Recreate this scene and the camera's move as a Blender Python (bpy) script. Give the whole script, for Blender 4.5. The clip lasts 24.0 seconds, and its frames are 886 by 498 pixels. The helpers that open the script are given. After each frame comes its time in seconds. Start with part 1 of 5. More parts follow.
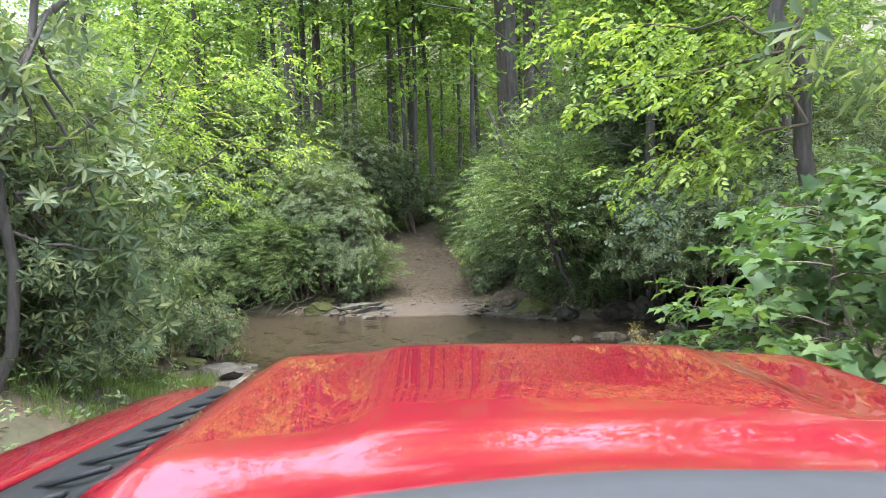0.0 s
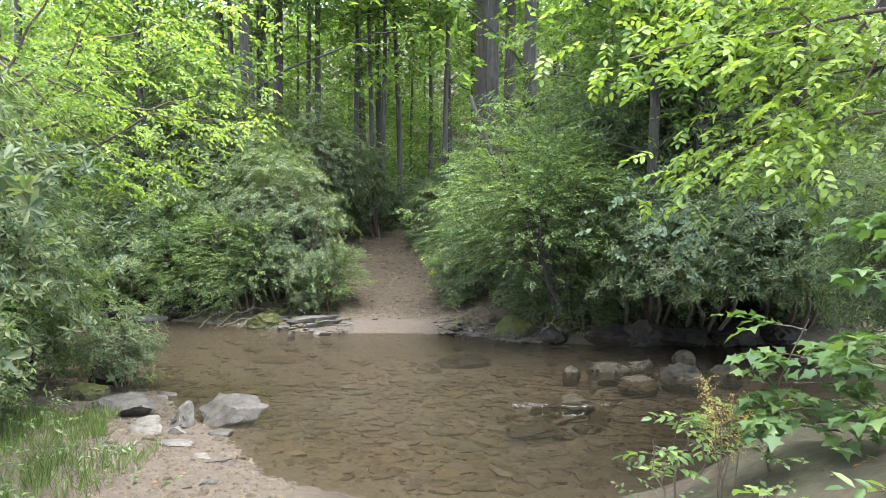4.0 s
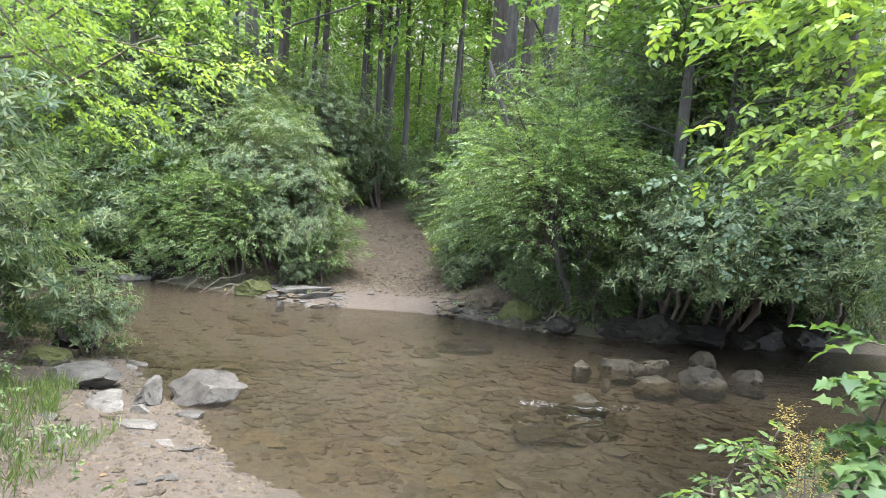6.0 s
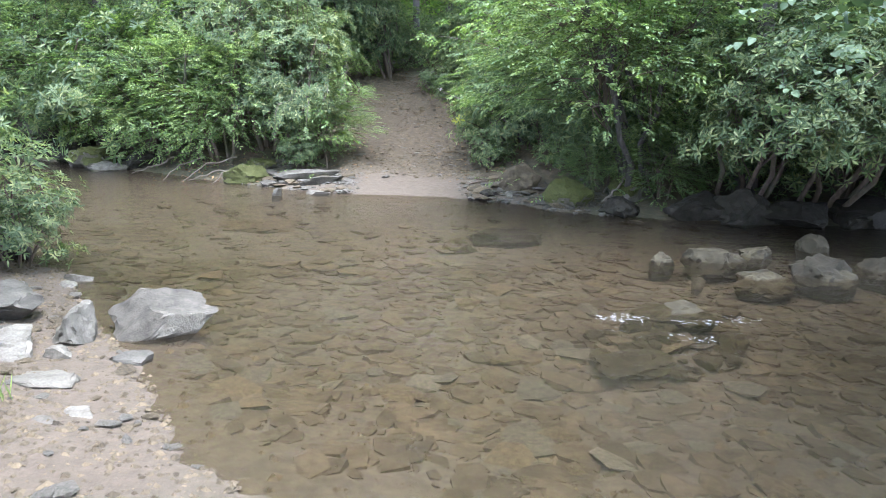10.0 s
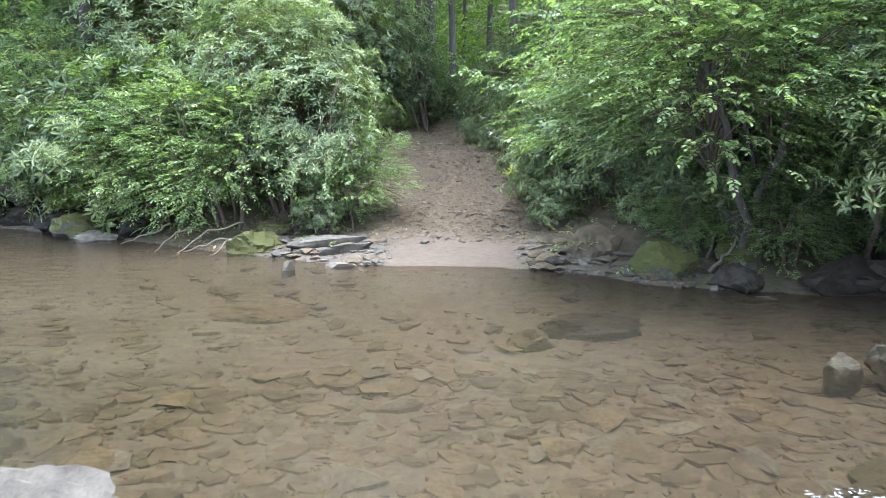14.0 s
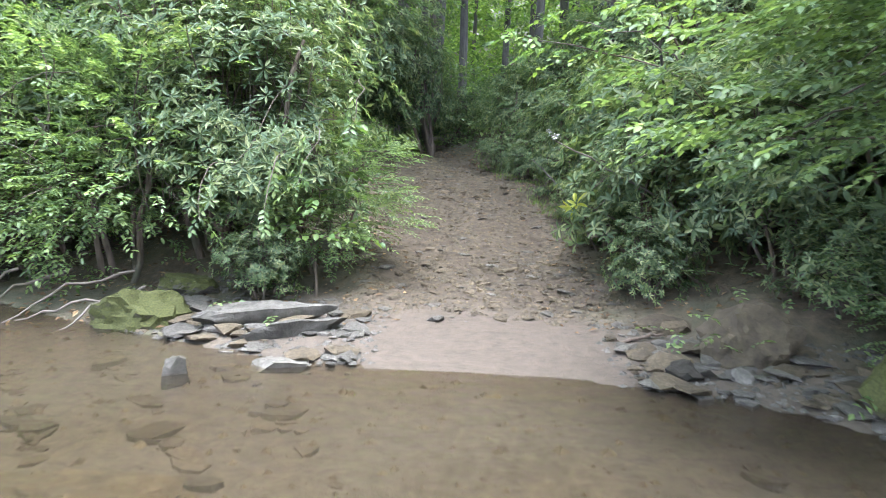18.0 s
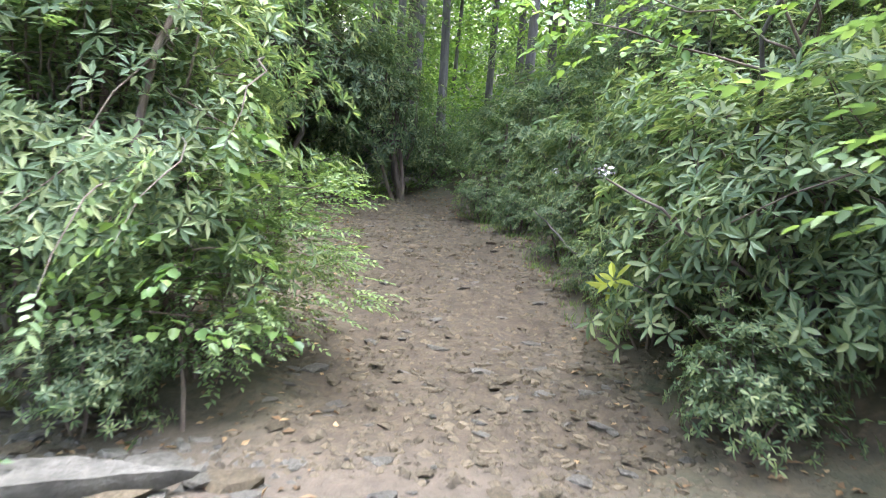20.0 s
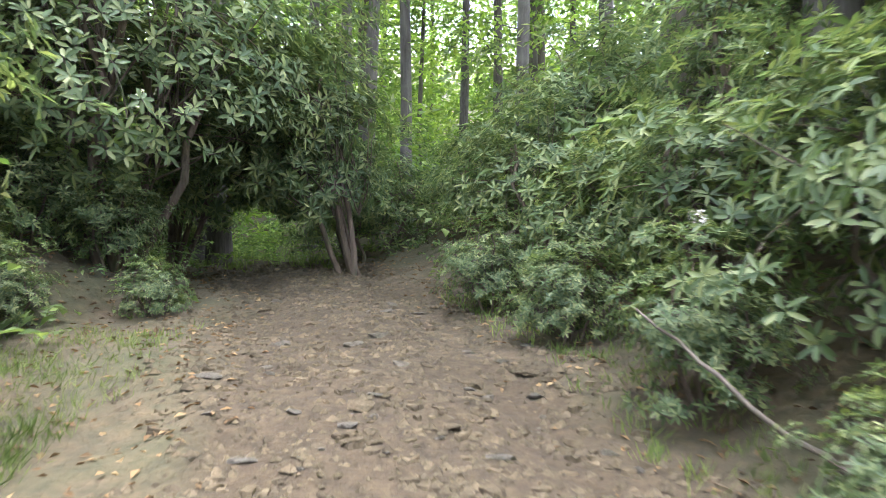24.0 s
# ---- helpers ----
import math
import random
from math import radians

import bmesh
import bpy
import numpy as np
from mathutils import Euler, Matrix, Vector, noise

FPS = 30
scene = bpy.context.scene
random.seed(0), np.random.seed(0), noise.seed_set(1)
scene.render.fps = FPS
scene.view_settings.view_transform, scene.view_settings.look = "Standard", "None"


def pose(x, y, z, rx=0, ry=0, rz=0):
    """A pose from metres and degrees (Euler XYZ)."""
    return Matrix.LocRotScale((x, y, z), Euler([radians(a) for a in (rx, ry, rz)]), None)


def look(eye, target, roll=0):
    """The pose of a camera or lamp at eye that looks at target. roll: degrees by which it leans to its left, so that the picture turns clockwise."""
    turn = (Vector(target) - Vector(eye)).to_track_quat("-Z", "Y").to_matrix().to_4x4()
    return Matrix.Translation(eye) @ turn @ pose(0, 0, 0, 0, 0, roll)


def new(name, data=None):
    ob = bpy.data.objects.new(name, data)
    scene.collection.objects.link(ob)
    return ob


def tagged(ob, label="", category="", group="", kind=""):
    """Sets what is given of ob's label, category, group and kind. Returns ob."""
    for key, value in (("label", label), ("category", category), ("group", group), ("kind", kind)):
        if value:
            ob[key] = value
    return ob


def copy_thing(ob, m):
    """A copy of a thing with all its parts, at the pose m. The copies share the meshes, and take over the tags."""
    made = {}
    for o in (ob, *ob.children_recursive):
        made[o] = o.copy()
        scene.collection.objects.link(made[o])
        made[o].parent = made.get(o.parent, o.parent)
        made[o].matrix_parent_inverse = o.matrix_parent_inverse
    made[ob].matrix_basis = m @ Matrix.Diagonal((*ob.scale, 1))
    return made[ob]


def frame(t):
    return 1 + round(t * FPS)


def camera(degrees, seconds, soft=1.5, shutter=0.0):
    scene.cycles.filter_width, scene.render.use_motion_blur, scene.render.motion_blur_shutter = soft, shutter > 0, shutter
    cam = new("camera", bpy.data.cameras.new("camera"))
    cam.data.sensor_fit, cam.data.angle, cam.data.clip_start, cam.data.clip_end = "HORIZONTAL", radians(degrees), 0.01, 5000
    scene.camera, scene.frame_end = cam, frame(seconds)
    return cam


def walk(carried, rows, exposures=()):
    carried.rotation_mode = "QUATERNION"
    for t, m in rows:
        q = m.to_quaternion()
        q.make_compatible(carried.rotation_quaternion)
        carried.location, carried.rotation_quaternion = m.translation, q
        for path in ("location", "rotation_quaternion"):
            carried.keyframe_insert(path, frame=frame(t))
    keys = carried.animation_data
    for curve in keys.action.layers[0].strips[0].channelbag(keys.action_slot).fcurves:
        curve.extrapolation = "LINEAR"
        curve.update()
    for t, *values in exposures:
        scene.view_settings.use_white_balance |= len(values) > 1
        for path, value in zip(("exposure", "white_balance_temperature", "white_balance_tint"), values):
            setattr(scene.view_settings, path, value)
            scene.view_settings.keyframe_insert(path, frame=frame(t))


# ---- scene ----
cam = camera(63.0, 24.0, soft=0.8, shutter=0.5)
PATH = [
    (0, (0.261, -0.011, 2.996), (0.228, 1.985, 2.882), -2.4),
    (0.5, (0.228, 0.457, 2.953), (0.203, 2.454, 2.850), -2.3),
    (1, (0.242, 0.818, 2.926), (0.219, 2.815, 2.831), -2.8),
    (1.5, (0.249, 1.136, 2.910), (0.230, 3.134, 2.819), -2.9),
    (2, (0.204, 1.453, 2.883), (0.207, 3.451, 2.794), -2.8),
    (2.5, (0.154, 1.791, 2.844), (0.176, 3.790, 2.763), -2.4),
    (4.5, (0.015, 2.986, 2.854), (0.096, 4.982, 2.748), 0.9),
    (5, (-0.032, 3.280, 2.827), (0.053, 5.274, 2.706), 2.1),
    (5.5, (-0.041, 3.551, 2.804), (0.043, 5.544, 2.666), 3.1),
    (6, (-0.070, 3.860, 2.763), (0.011, 5.852, 2.604), 3.7),
    (6.5, (-0.088, 4.208, 2.730), (-0.003, 6.196, 2.534), 3.9),
    (7, (-0.066, 4.536, 2.705), (0.026, 6.521, 2.480), 3.7),
    (7.5, (-0.079, 4.894, 2.635), (0.010, 6.873, 2.358), 3.4),
    (8, (-0.110, 5.268, 2.540), (-0.026, 7.239, 2.211), 3.1),
    (8.5, (-0.122, 5.607, 2.478), (-0.049, 7.569, 2.097), 2.6),
    (9, (-0.149, 5.953, 2.417), (-0.084, 7.906, 1.987), 2.3),
    (9.5, (-0.170, 6.316, 2.354), (-0.114, 8.261, 1.892), 1.8),
    (10, (-0.211, 6.664, 2.306), (-0.161, 8.605, 1.825), 1.6),
    (10.5, (-0.257, 6.954, 2.292), (-0.207, 8.895, 1.813), 2),
    (12.5, (-0.263, 8.252, 2.224), (-0.264, 10.205, 1.792), 2.9),
    (13, (-0.384, 8.637, 2.171), (-0.413, 10.596, 1.773), 1.9),
    (13.5, (-0.440, 9.067, 2.107), (-0.478, 11.034, 1.749), 0.7),
    (14, (-0.434, 9.570, 2.021), (-0.485, 11.541, 1.690), -0.1),
    (14.5, (-0.429, 10.122, 1.953), (-0.491, 12.094, 1.628), -0.6),
    (15, (-0.441, 10.657, 1.921), (-0.509, 12.630, 1.601), -0.9),
    (15.5, (-0.503, 11.165, 1.899), (-0.562, 13.141, 1.596), -0.2),
    (16, (-0.587, 11.708, 1.869), (-0.634, 13.686, 1.577), 0.8),
    (16.5, (-0.643, 12.327, 1.823), (-0.685, 14.306, 1.541), 1.6),
    (17, (-0.708, 13.017, 1.744), (-0.745, 14.999, 1.478), 1.8),
    (17.5, (-0.812, 13.748, 1.636), (-0.848, 15.733, 1.396), 1.8),
    (19.5, (-0.947, 16.950, 1.520), (-0.942, 18.945, 1.385), 4.1),
    (20, (-0.886, 17.635, 1.620), (-0.850, 19.633, 1.531), 4.1),
    (20.5, (-0.899, 18.160, 1.609), (-0.836, 20.159, 1.573), 3.9),
    (21, (-0.841, 18.682, 1.671), (-0.747, 20.679, 1.646), 3.8),
    (21.5, (-0.938, 19.091, 1.702), (-0.826, 21.088, 1.697), 3.6),
    (22, (-0.879, 19.676, 1.718), (-0.755, 21.672, 1.732), 3.1),
    (22.5, (-0.731, 20.380, 1.808), (-0.615, 22.377, 1.830), 2.1),
    (23, (-0.844, 21.213, 1.839), (-0.733, 23.210, 1.869), 1.2),
    (23.5, (-0.776, 22.036, 1.924), (-0.667, 24.033, 1.967), 0.7),
    (24, (-0.850, 22.920, 1.999), (-0.744, 24.916, 2.055), 0.5),
]
walk(cam, [(t, look(eye, target, roll)) for t, eye, target, roll in PATH], [(0, 3.2, 5850, 13), (6, 3.5, 5650, 14), (10, 3.7, 5300, 14), (15, 3.8, 5350, 14), (20, 3.95, 5500, 15), (24, 4.35, 5900, 16)])

# ---- world, sun, exposure ----
world = bpy.data.worlds.new("world")
scene.world = world
world.use_nodes = True
wn = world.node_tree.nodes
sky = wn.new("ShaderNodeTexSky")
sky.sky_type, sky.sun_disc = "NISHITA", False
sky.sun_elevation, sky.sun_rotation = radians(76), radians(150)
sky.dust_density, sky.air_density = 2.5, 1.0
wn["Background"].inputs["Strength"].default_value = 0.15
# thin cloud takes most of the blue out of the sky
haze = wn.new("ShaderNodeHueSaturation")
haze.inputs["Saturation"].default_value = 0.4
world.node_tree.links.new(sky.outputs["Color"], haze.inputs["Color"])
world.node_tree.links.new(haze.outputs["Color"], wn["Background"].inputs["Color"])
sun = new("sun", bpy.data.lights.new("sun", "SUN"))
sun.data.energy, sun.data.angle, sun.data.color = 0.9, radians(30), (1.0, 0.95, 0.86)
# the sun stands high over the creek, behind thin cloud
sun.matrix_world = look((0, 0, 0), (-0.10, 0.08, -0.97))

# ---- materials ----


def material(name):
    m = bpy.data.materials.new(name)
    m.use_nodes = True
    nt = m.node_tree
    return m, nt, nt.nodes["Principled BSDF"]


def add(nt, kind, **inputs):
    n = nt.nodes.new(kind)
    for k, v in inputs.items():
        n.inputs[k].default_value = v
    return n


def noise_at(nt, scale, detail=4.0, rough=0.55):
    co = nt.nodes.new("ShaderNodeTexCoord")
    n = add(nt, "ShaderNodeTexNoise", Scale=scale, Detail=detail, Roughness=rough)
    nt.links.new(co.outputs["Object"], n.inputs["Vector"])
    return n


def ramp(nt, source, *stops):
    r = nt.nodes.new("ShaderNodeValToRGB")
    while len(r.color_ramp.elements) < len(stops):
        r.color_ramp.elements.new(0.5)
    for e, (at, c) in zip(r.color_ramp.elements, stops):
        e.position, e.color = at, (*c, 1)
    nt.links.new(source, r.inputs["Fac"])
    return r.outputs["Color"]


def mixed(nt, fac, a, b, blend="MIX"):
    n = nt.nodes.new("ShaderNodeMix")
    n.data_type, n.blend_type = "RGBA", blend
    for sock, v in ((n.inputs[0], fac), (n.inputs[6], a), (n.inputs[7], b)):
        if isinstance(v, (int, float)):
            sock.default_value = v
        elif isinstance(v, tuple):
            sock.default_value = (*v, 1)
        else:
            nt.links.new(v, sock)
    return n.outputs[2]


def bump(nt, bsdf, height, strength, distance=0.02):
    b = add(nt, "ShaderNodeBump", Strength=strength, Distance=distance)
    nt.links.new(height, b.inputs["Height"])
    nt.links.new(b.outputs["Normal"], bsdf.inputs["Normal"])


def leaf_material(name, dark, mid, light, gloss, through_light, share):
    """Leaves: every leaf has its own tone; light passes through the blade."""
    m, nt, b = material(name)
    geo = nt.nodes.new("ShaderNodeNewGeometry")
    tone = ramp(nt, geo.outputs["Random Per Island"], (0.0, dark), (0.5, mid), (1.0, light))
    patch = ramp(nt, noise_at(nt, 0.9, 3).outputs["Fac"], (0.3, (0.72, 0.78, 0.75)), (0.7, (1.2, 1.15, 0.95)))
    tone = mixed(nt, 1.0, tone, patch, "MULTIPLY")
    nt.links.new(tone, b.inputs["Base Color"])
    b.inputs["Roughness"].default_value = gloss
    b.inputs["Specular IOR Level"].default_value = 0.27
    t = nt.nodes.new("ShaderNodeBsdfTranslucent")
    nt.links.new(mixed(nt, 1.0, tone, through_light, "MULTIPLY"), t.inputs["Color"])
    mix = add(nt, "ShaderNodeMixShader", Fac=share)
    nt.links.new(b.outputs["BSDF"], mix.inputs[1])
    nt.links.new(t.outputs["BSDF"], mix.inputs[2])
    nt.links.new(mix.outputs["Shader"], nt.nodes["Material Output"].inputs["Surface"])
    return m


RHODO = leaf_material("rhododendron_leaf", (0.055, 0.082, 0.050), (0.100, 0.136, 0.078), (0.190, 0.212, 0.116), 0.52, (1.9, 2.0, 0.9), 0.36)
LAUREL = leaf_material("laurel_leaf", (0.060, 0.092, 0.045), (0.112, 0.158, 0.077), (0.188, 0.24, 0.114), 0.42, (1.8, 1.9, 0.8), 0.38)
BEECH = leaf_material("broad_leaf", (0.062, 0.108, 0.042), (0.118, 0.178, 0.064), (0.20, 0.27, 0.094), 0.42, (1.7, 1.75, 0.75), 0.42)
FOREST = leaf_material("forest_leaf", (0.057, 0.098, 0.033), (0.108, 0.168, 0.052), (0.178, 0.25, 0.076), 0.5, (1.9, 1.9, 0.85), 0.5)
VINE = leaf_material("vine_leaf", (0.038, 0.064, 0.038), (0.066, 0.100, 0.060), (0.100, 0.140, 0.088), 0.55, (1.5, 1.6, 0.8), 0.2)
MAPLE = leaf_material("maple_leaf", (0.050, 0.092, 0.036), (0.085, 0.140, 0.052), (0.140, 0.200, 0.075), 0.5, (1.6, 1.7, 0.75), 0.32)
# lighter copy of the broad leaf: sunlight on the branches is put into its colour
SUNLIT_PAINT = leaf_material("painted_sunlit_leaf", (0.100, 0.155, 0.040), (0.165, 0.240, 0.060), (0.250, 0.330, 0.090), 0.45, (1.8, 1.75, 0.7), 0.48)
YELLOW = leaf_material("yellow_leaf", (0.28, 0.31, 0.04), (0.36, 0.38, 0.06), (0.42, 0.43, 0.10), 0.45, (1.3, 1.3, 0.7), 0.4)
GRASS = leaf_material("grass_blade", (0.06, 0.10, 0.030), (0.11, 0.16, 0.045), (0.17, 0.22, 0.08), 0.5, (1.6, 1.6, 0.8), 0.4)
LITTER = leaf_material("dead_leaf", (0.07, 0.045, 0.025), (0.16, 0.10, 0.055), (0.28, 0.20, 0.12), 0.8, (1.2, 1.0, 0.8), 0.15)
PLUME = leaf_material("dry_plume", (0.25, 0.20, 0.06), (0.34, 0.28, 0.09), (0.42, 0.36, 0.14), 0.7, (1.2, 1.1, 0.8), 0.3)


def bark_material(name, a, b2, moss=0.0):
    m, nt, b = material(name)
    co = nt.nodes.new("ShaderNodeTexCoord")
    mp = add(nt, "ShaderNodeMapping", Scale=(14, 14, 2.2))
    nt.links.new(co.outputs["Object"], mp.inputs["Vector"])
    n = add(nt, "ShaderNodeTexNoise", Scale=1.0, Detail=6.0, Roughness=0.65)
    nt.links.new(mp.outputs["Vector"], n.inputs["Vector"])
    c = ramp(nt, n.outputs["Fac"], (0.3, a), (0.72, b2))
    lichen = ramp(nt, noise_at(nt, 2.3, 4).outputs["Fac"], (0.52, (0, 0, 0)), (0.66, (0.6, 0.6, 0.6)))
    c = mixed(nt, lichen, c, (0.078 - 0.03 * moss, 0.076, 0.060 - 0.03 * moss))
    nt.links.new(c, b.inputs["Base Color"])
    b.inputs["Roughness"].default_value = 0.9
    bump(nt, b, n.outputs["Fac"], 0.9, 0.03)
    return m


BARK = bark_material("bark", (0.028, 0.024, 0.020), (0.085, 0.075, 0.064))
BARK_PALE = bark_material("pale_bark", (0.036, 0.029, 0.022), (0.082, 0.068, 0.052))
STEM = bark_material("stem_bark", (0.05, 0.036, 0.026), (0.14, 0.105, 0.075), 0.5)


def stone_material(name, a, b2, moss):
    m, nt, b = material(name)
    n = noise_at(nt, 7.0, 7, 0.65)
    fine = noise_at(nt, 60.0, 3, 0.6)
    info = nt.nodes.new("ShaderNodeObjectInfo")
    c = ramp(nt, n.outputs["Fac"], (0.28, a), (0.7, b2))
    c = mixed(nt, 0.5, c, ramp(nt, fine.outputs["Fac"], (0.3, (0.6, 0.6, 0.58)), (0.7, (1.15, 1.15, 1.15))), "MULTIPLY")
    c = mixed(nt, 0.8, c, ramp(nt, info.outputs["Random"], (0.0, (0.72, 0.70, 0.68)), (0.5, (1.0, 0.96, 0.9)), (1.0, (1.12, 1.09, 1.05))), "MULTIPLY")
    geo = nt.nodes.new("ShaderNodeNewGeometry")
    c = mixed(nt, 1.0, c, ramp(nt, geo.outputs["Random Per Island"], (0.0, (0.62, 0.60, 0.58)), (0.5, (0.95, 0.93, 0.90)), (1.0, (1.25, 1.22, 1.18))), "MULTIPLY")
    if moss:
        sep = nt.nodes.new("ShaderNodeSeparateXYZ")
        nt.links.new(geo.outputs["Normal"], sep.inputs["Vector"])
        patchy = nt.nodes.new("ShaderNodeMath")
        patchy.operation = "MULTIPLY_ADD"
        nt.links.new(noise_at(nt, 3.5, 5).outputs["Fac"], patchy.inputs[0])
        patchy.inputs[1].default_value = 1.6
        nt.links.new(sep.outputs["Z"], patchy.inputs[2])
        cover = ramp(nt, patchy.outputs[0], (1.35 - moss * 0.55, (0, 0, 0)), (min(1.0, 1.55 - moss * 0.55), (1, 1, 1)))
        green = ramp(nt, fine.outputs["Fac"], (0.3, (0.026, 0.029, 0.009)), (0.7, (0.074, 0.077, 0.022)))
        c = mixed(nt, cover, c, green)
    nt.links.new(c, b.inputs["Base Color"])
    b.inputs["Roughness"].default_value = 0.8
    b.inputs["Specular IOR Level"].default_value = 0.2
    bump(nt, b, mixed(nt, 0.15, n.outputs["Fac"], fine.outputs["Fac"]), 0.8, 0.05)
    return m


STONE = stone_material("stone", (0.055, 0.053, 0.046), (0.160, 0.152, 0.134), 0)
STONE_WARM = stone_material("warm_stone", (0.048, 0.040, 0.028), (0.145, 0.120, 0.082), 0)
BED_STONE = stone_material("bed_stone", (0.034, 0.029, 0.022), (0.100, 0.084, 0.062), 0)
STONE_MOSS = stone_material("mossy_stone", (0.08, 0.08, 0.07), (0.18, 0.17, 0.15), 1.15)
MOSS_COVERED = stone_material("moss_covered_stone", (0.05, 0.05, 0.042), (0.13, 0.12, 0.10), 1.9)
RIFFLE_STONE = stone_material("riffle_stone", (0.020, 0.018, 0.011), (0.062, 0.054, 0.034), 0)
# wet rock, with the shade of the overhang also put into its dark tone
STONE_DARK = stone_material("wet_shaded_stone", (0.013, 0.012, 0.010), (0.040, 0.036, 0.029), 0.62)


def ground_material():
    """Leaf litter and soil, with sand and stony dirt where the cover attribute says so."""
    m, nt, b = material("ground")
    cover = nt.nodes.new("ShaderNodeAttribute")
    cover.attribute_name = "cover"
    sep = nt.nodes.new("ShaderNodeSeparateColor")
    nt.links.new(cover.outputs["Color"], sep.inputs["Color"])
    big, mid, fine = noise_at(nt, 0.8, 4), noise_at(nt, 9.0, 6, 0.7), noise_at(nt, 75.0, 4, 0.7)
    litter = ramp(nt, mid.outputs["Fac"], (0.25, (0.030, 0.024, 0.015)), (0.55, (0.085, 0.062, 0.036)), (0.8, (0.16, 0.115, 0.065)))
    litter = mixed(nt, ramp(nt, big.outputs["Fac"], (0.36, (0, 0, 0)), (0.62, (0.5, 0.5, 0.5))), litter, (0.034, 0.048, 0.018))
    dirt = ramp(nt, mid.outputs["Fac"], (0.25, (0.020, 0.0145, 0.0075)), (0.55, (0.055, 0.039, 0.021)), (0.8, (0.105, 0.079, 0.045)))
    dirt = mixed(nt, 0.7, dirt, ramp(nt, fine.outputs["Fac"], (0.3, (0.55, 0.53, 0.5)), (0.7, (1.25, 1.22, 1.2))), "MULTIPLY")
    sand = ramp(nt, mid.outputs["Fac"], (0.3, (0.051, 0.038, 0.025)), (0.7, (0.086, 0.066, 0.045)))
    sand = mixed(nt, 0.5, sand, ramp(nt, fine.outputs["Fac"], (0.35, (0.75, 0.73, 0.7)), (0.65, (1.15, 1.15, 1.15))), "MULTIPLY")
    bed = ramp(nt, mid.outputs["Fac"], (0.3, (0.036, 0.030, 0.022)), (0.7, (0.095, 0.078, 0.056)))
    c = mixed(nt, sep.outputs["Red"], litter, dirt)
    c = mixed(nt, sep.outputs["Green"], c, sand)
    c = mixed(nt, sep.outputs["Blue"], c, bed)
    nt.links.new(c, b.inputs["Base Color"])
    b.inputs["Roughness"].default_value = 0.95
    bump(nt, b, mid.outputs["Fac"], 0.8, 0.05)
    return m


GROUND = ground_material()


def water_material():
    """Shallow creek water: a little silt, a clear tint, ripples and a gloss that grows at a low angle."""
    m, nt, b = material("water")
    nt.nodes.remove(b)
    co = nt.nodes.new("ShaderNodeTexCoord")
    mp = add(nt, "ShaderNodeMapping", Scale=(1.0, 2.2, 1.0))
    nt.links.new(co.outputs["Object"], mp.inputs["Vector"])
    wave = add(nt, "ShaderNodeTexNoise", Scale=2.6, Detail=5.0, Roughness=0.6, Distortion=0.8)
    nt.links.new(mp.outputs["Vector"], wave.inputs["Vector"])
    bm_ = add(nt, "ShaderNodeBump", Strength=0.5, Distance=0.05)
    nt.links.new(wave.outputs["Fac"], bm_.inputs["Height"])
    clear = nt.nodes.new("ShaderNodeBsdfTransparent")
    clear.inputs["Color"].default_value = (0.77, 0.71, 0.60, 1)
    silt = add(nt, "ShaderNodeBsdfDiffuse", Color=(0.082, 0.070, 0.050, 1))
    body = nt.nodes.new("ShaderNodeMixShader")
    murk = ramp(nt, noise_at(nt, 0.5, 3).outputs["Fac"], (0.35, (0.08, 0.08, 0.08)), (0.7, (0.24, 0.24, 0.24)))
    nt.links.new(murk, body.inputs["Fac"])
    nt.links.new(clear.outputs[0], body.inputs[1])
    nt.links.new(silt.outputs[0], body.inputs[2])
    shine = add(nt, "ShaderNodeBsdfGlossy", Roughness=0.07)
    fres = add(nt, "ShaderNodeFresnel", IOR=1.33)
    nt.links.new(bm_.outputs["Normal"], shine.inputs["Normal"])
    nt.links.new(bm_.outputs["Normal"], fres.inputs["Normal"])
    out = nt.nodes.new("ShaderNodeMixShader")
    nt.links.new(fres.outputs[0], out.inputs["Fac"])
    nt.links.new(body.outputs[0], out.inputs[1])
    nt.links.new(shine.outputs[0], out.inputs[2])
    nt.links.new(out.outputs[0], nt.nodes["Material Output"].inputs["Surface"])
    return m


WATER = water_material()


def plain_material(name, colour, rough, metal=0.0, coat=0.0, wear=25.0):
    m, nt, b = material(name)
    n = noise_at(nt, wear, 4)
    c = mixed(nt, 0.35, colour, ramp(nt, n.outputs["Fac"], (0.3, tuple(v * 0.75 for v in colour)), (0.7, tuple(min(1, v * 1.15) for v in colour))))
    nt.links.new(c, b.inputs["Base Color"])
    b.inputs["Roughness"].default_value, b.inputs["Metallic"].default_value = rough, metal
    b.inputs["Coat Weight"].default_value, b.inputs["Coat Roughness"].default_value = coat, 0.02
    return m


PAINT = plain_material("red_paint", (0.155, 0.0010, 0.011), 0.45, 0.0, 1.0, 6.0)
PAINT.node_tree.nodes["Principled BSDF"].inputs["Coat IOR"].default_value = 1.7
PAINT.node_tree.nodes["Principled BSDF"].inputs["Specular IOR Level"].default_value = 0.12
TRIM = plain_material("black_trim", (0.012, 0.013, 0.014), 0.55)
TRIM.node_tree.nodes["Principled BSDF"].inputs["Specular IOR Level"].default_value = 0.2
DASH = plain_material("grey_dash", (0.026, 0.028, 0.032), 0.85)
RUBBER = plain_material("tyre_rubber", (0.025, 0.025, 0.026), 0.85)
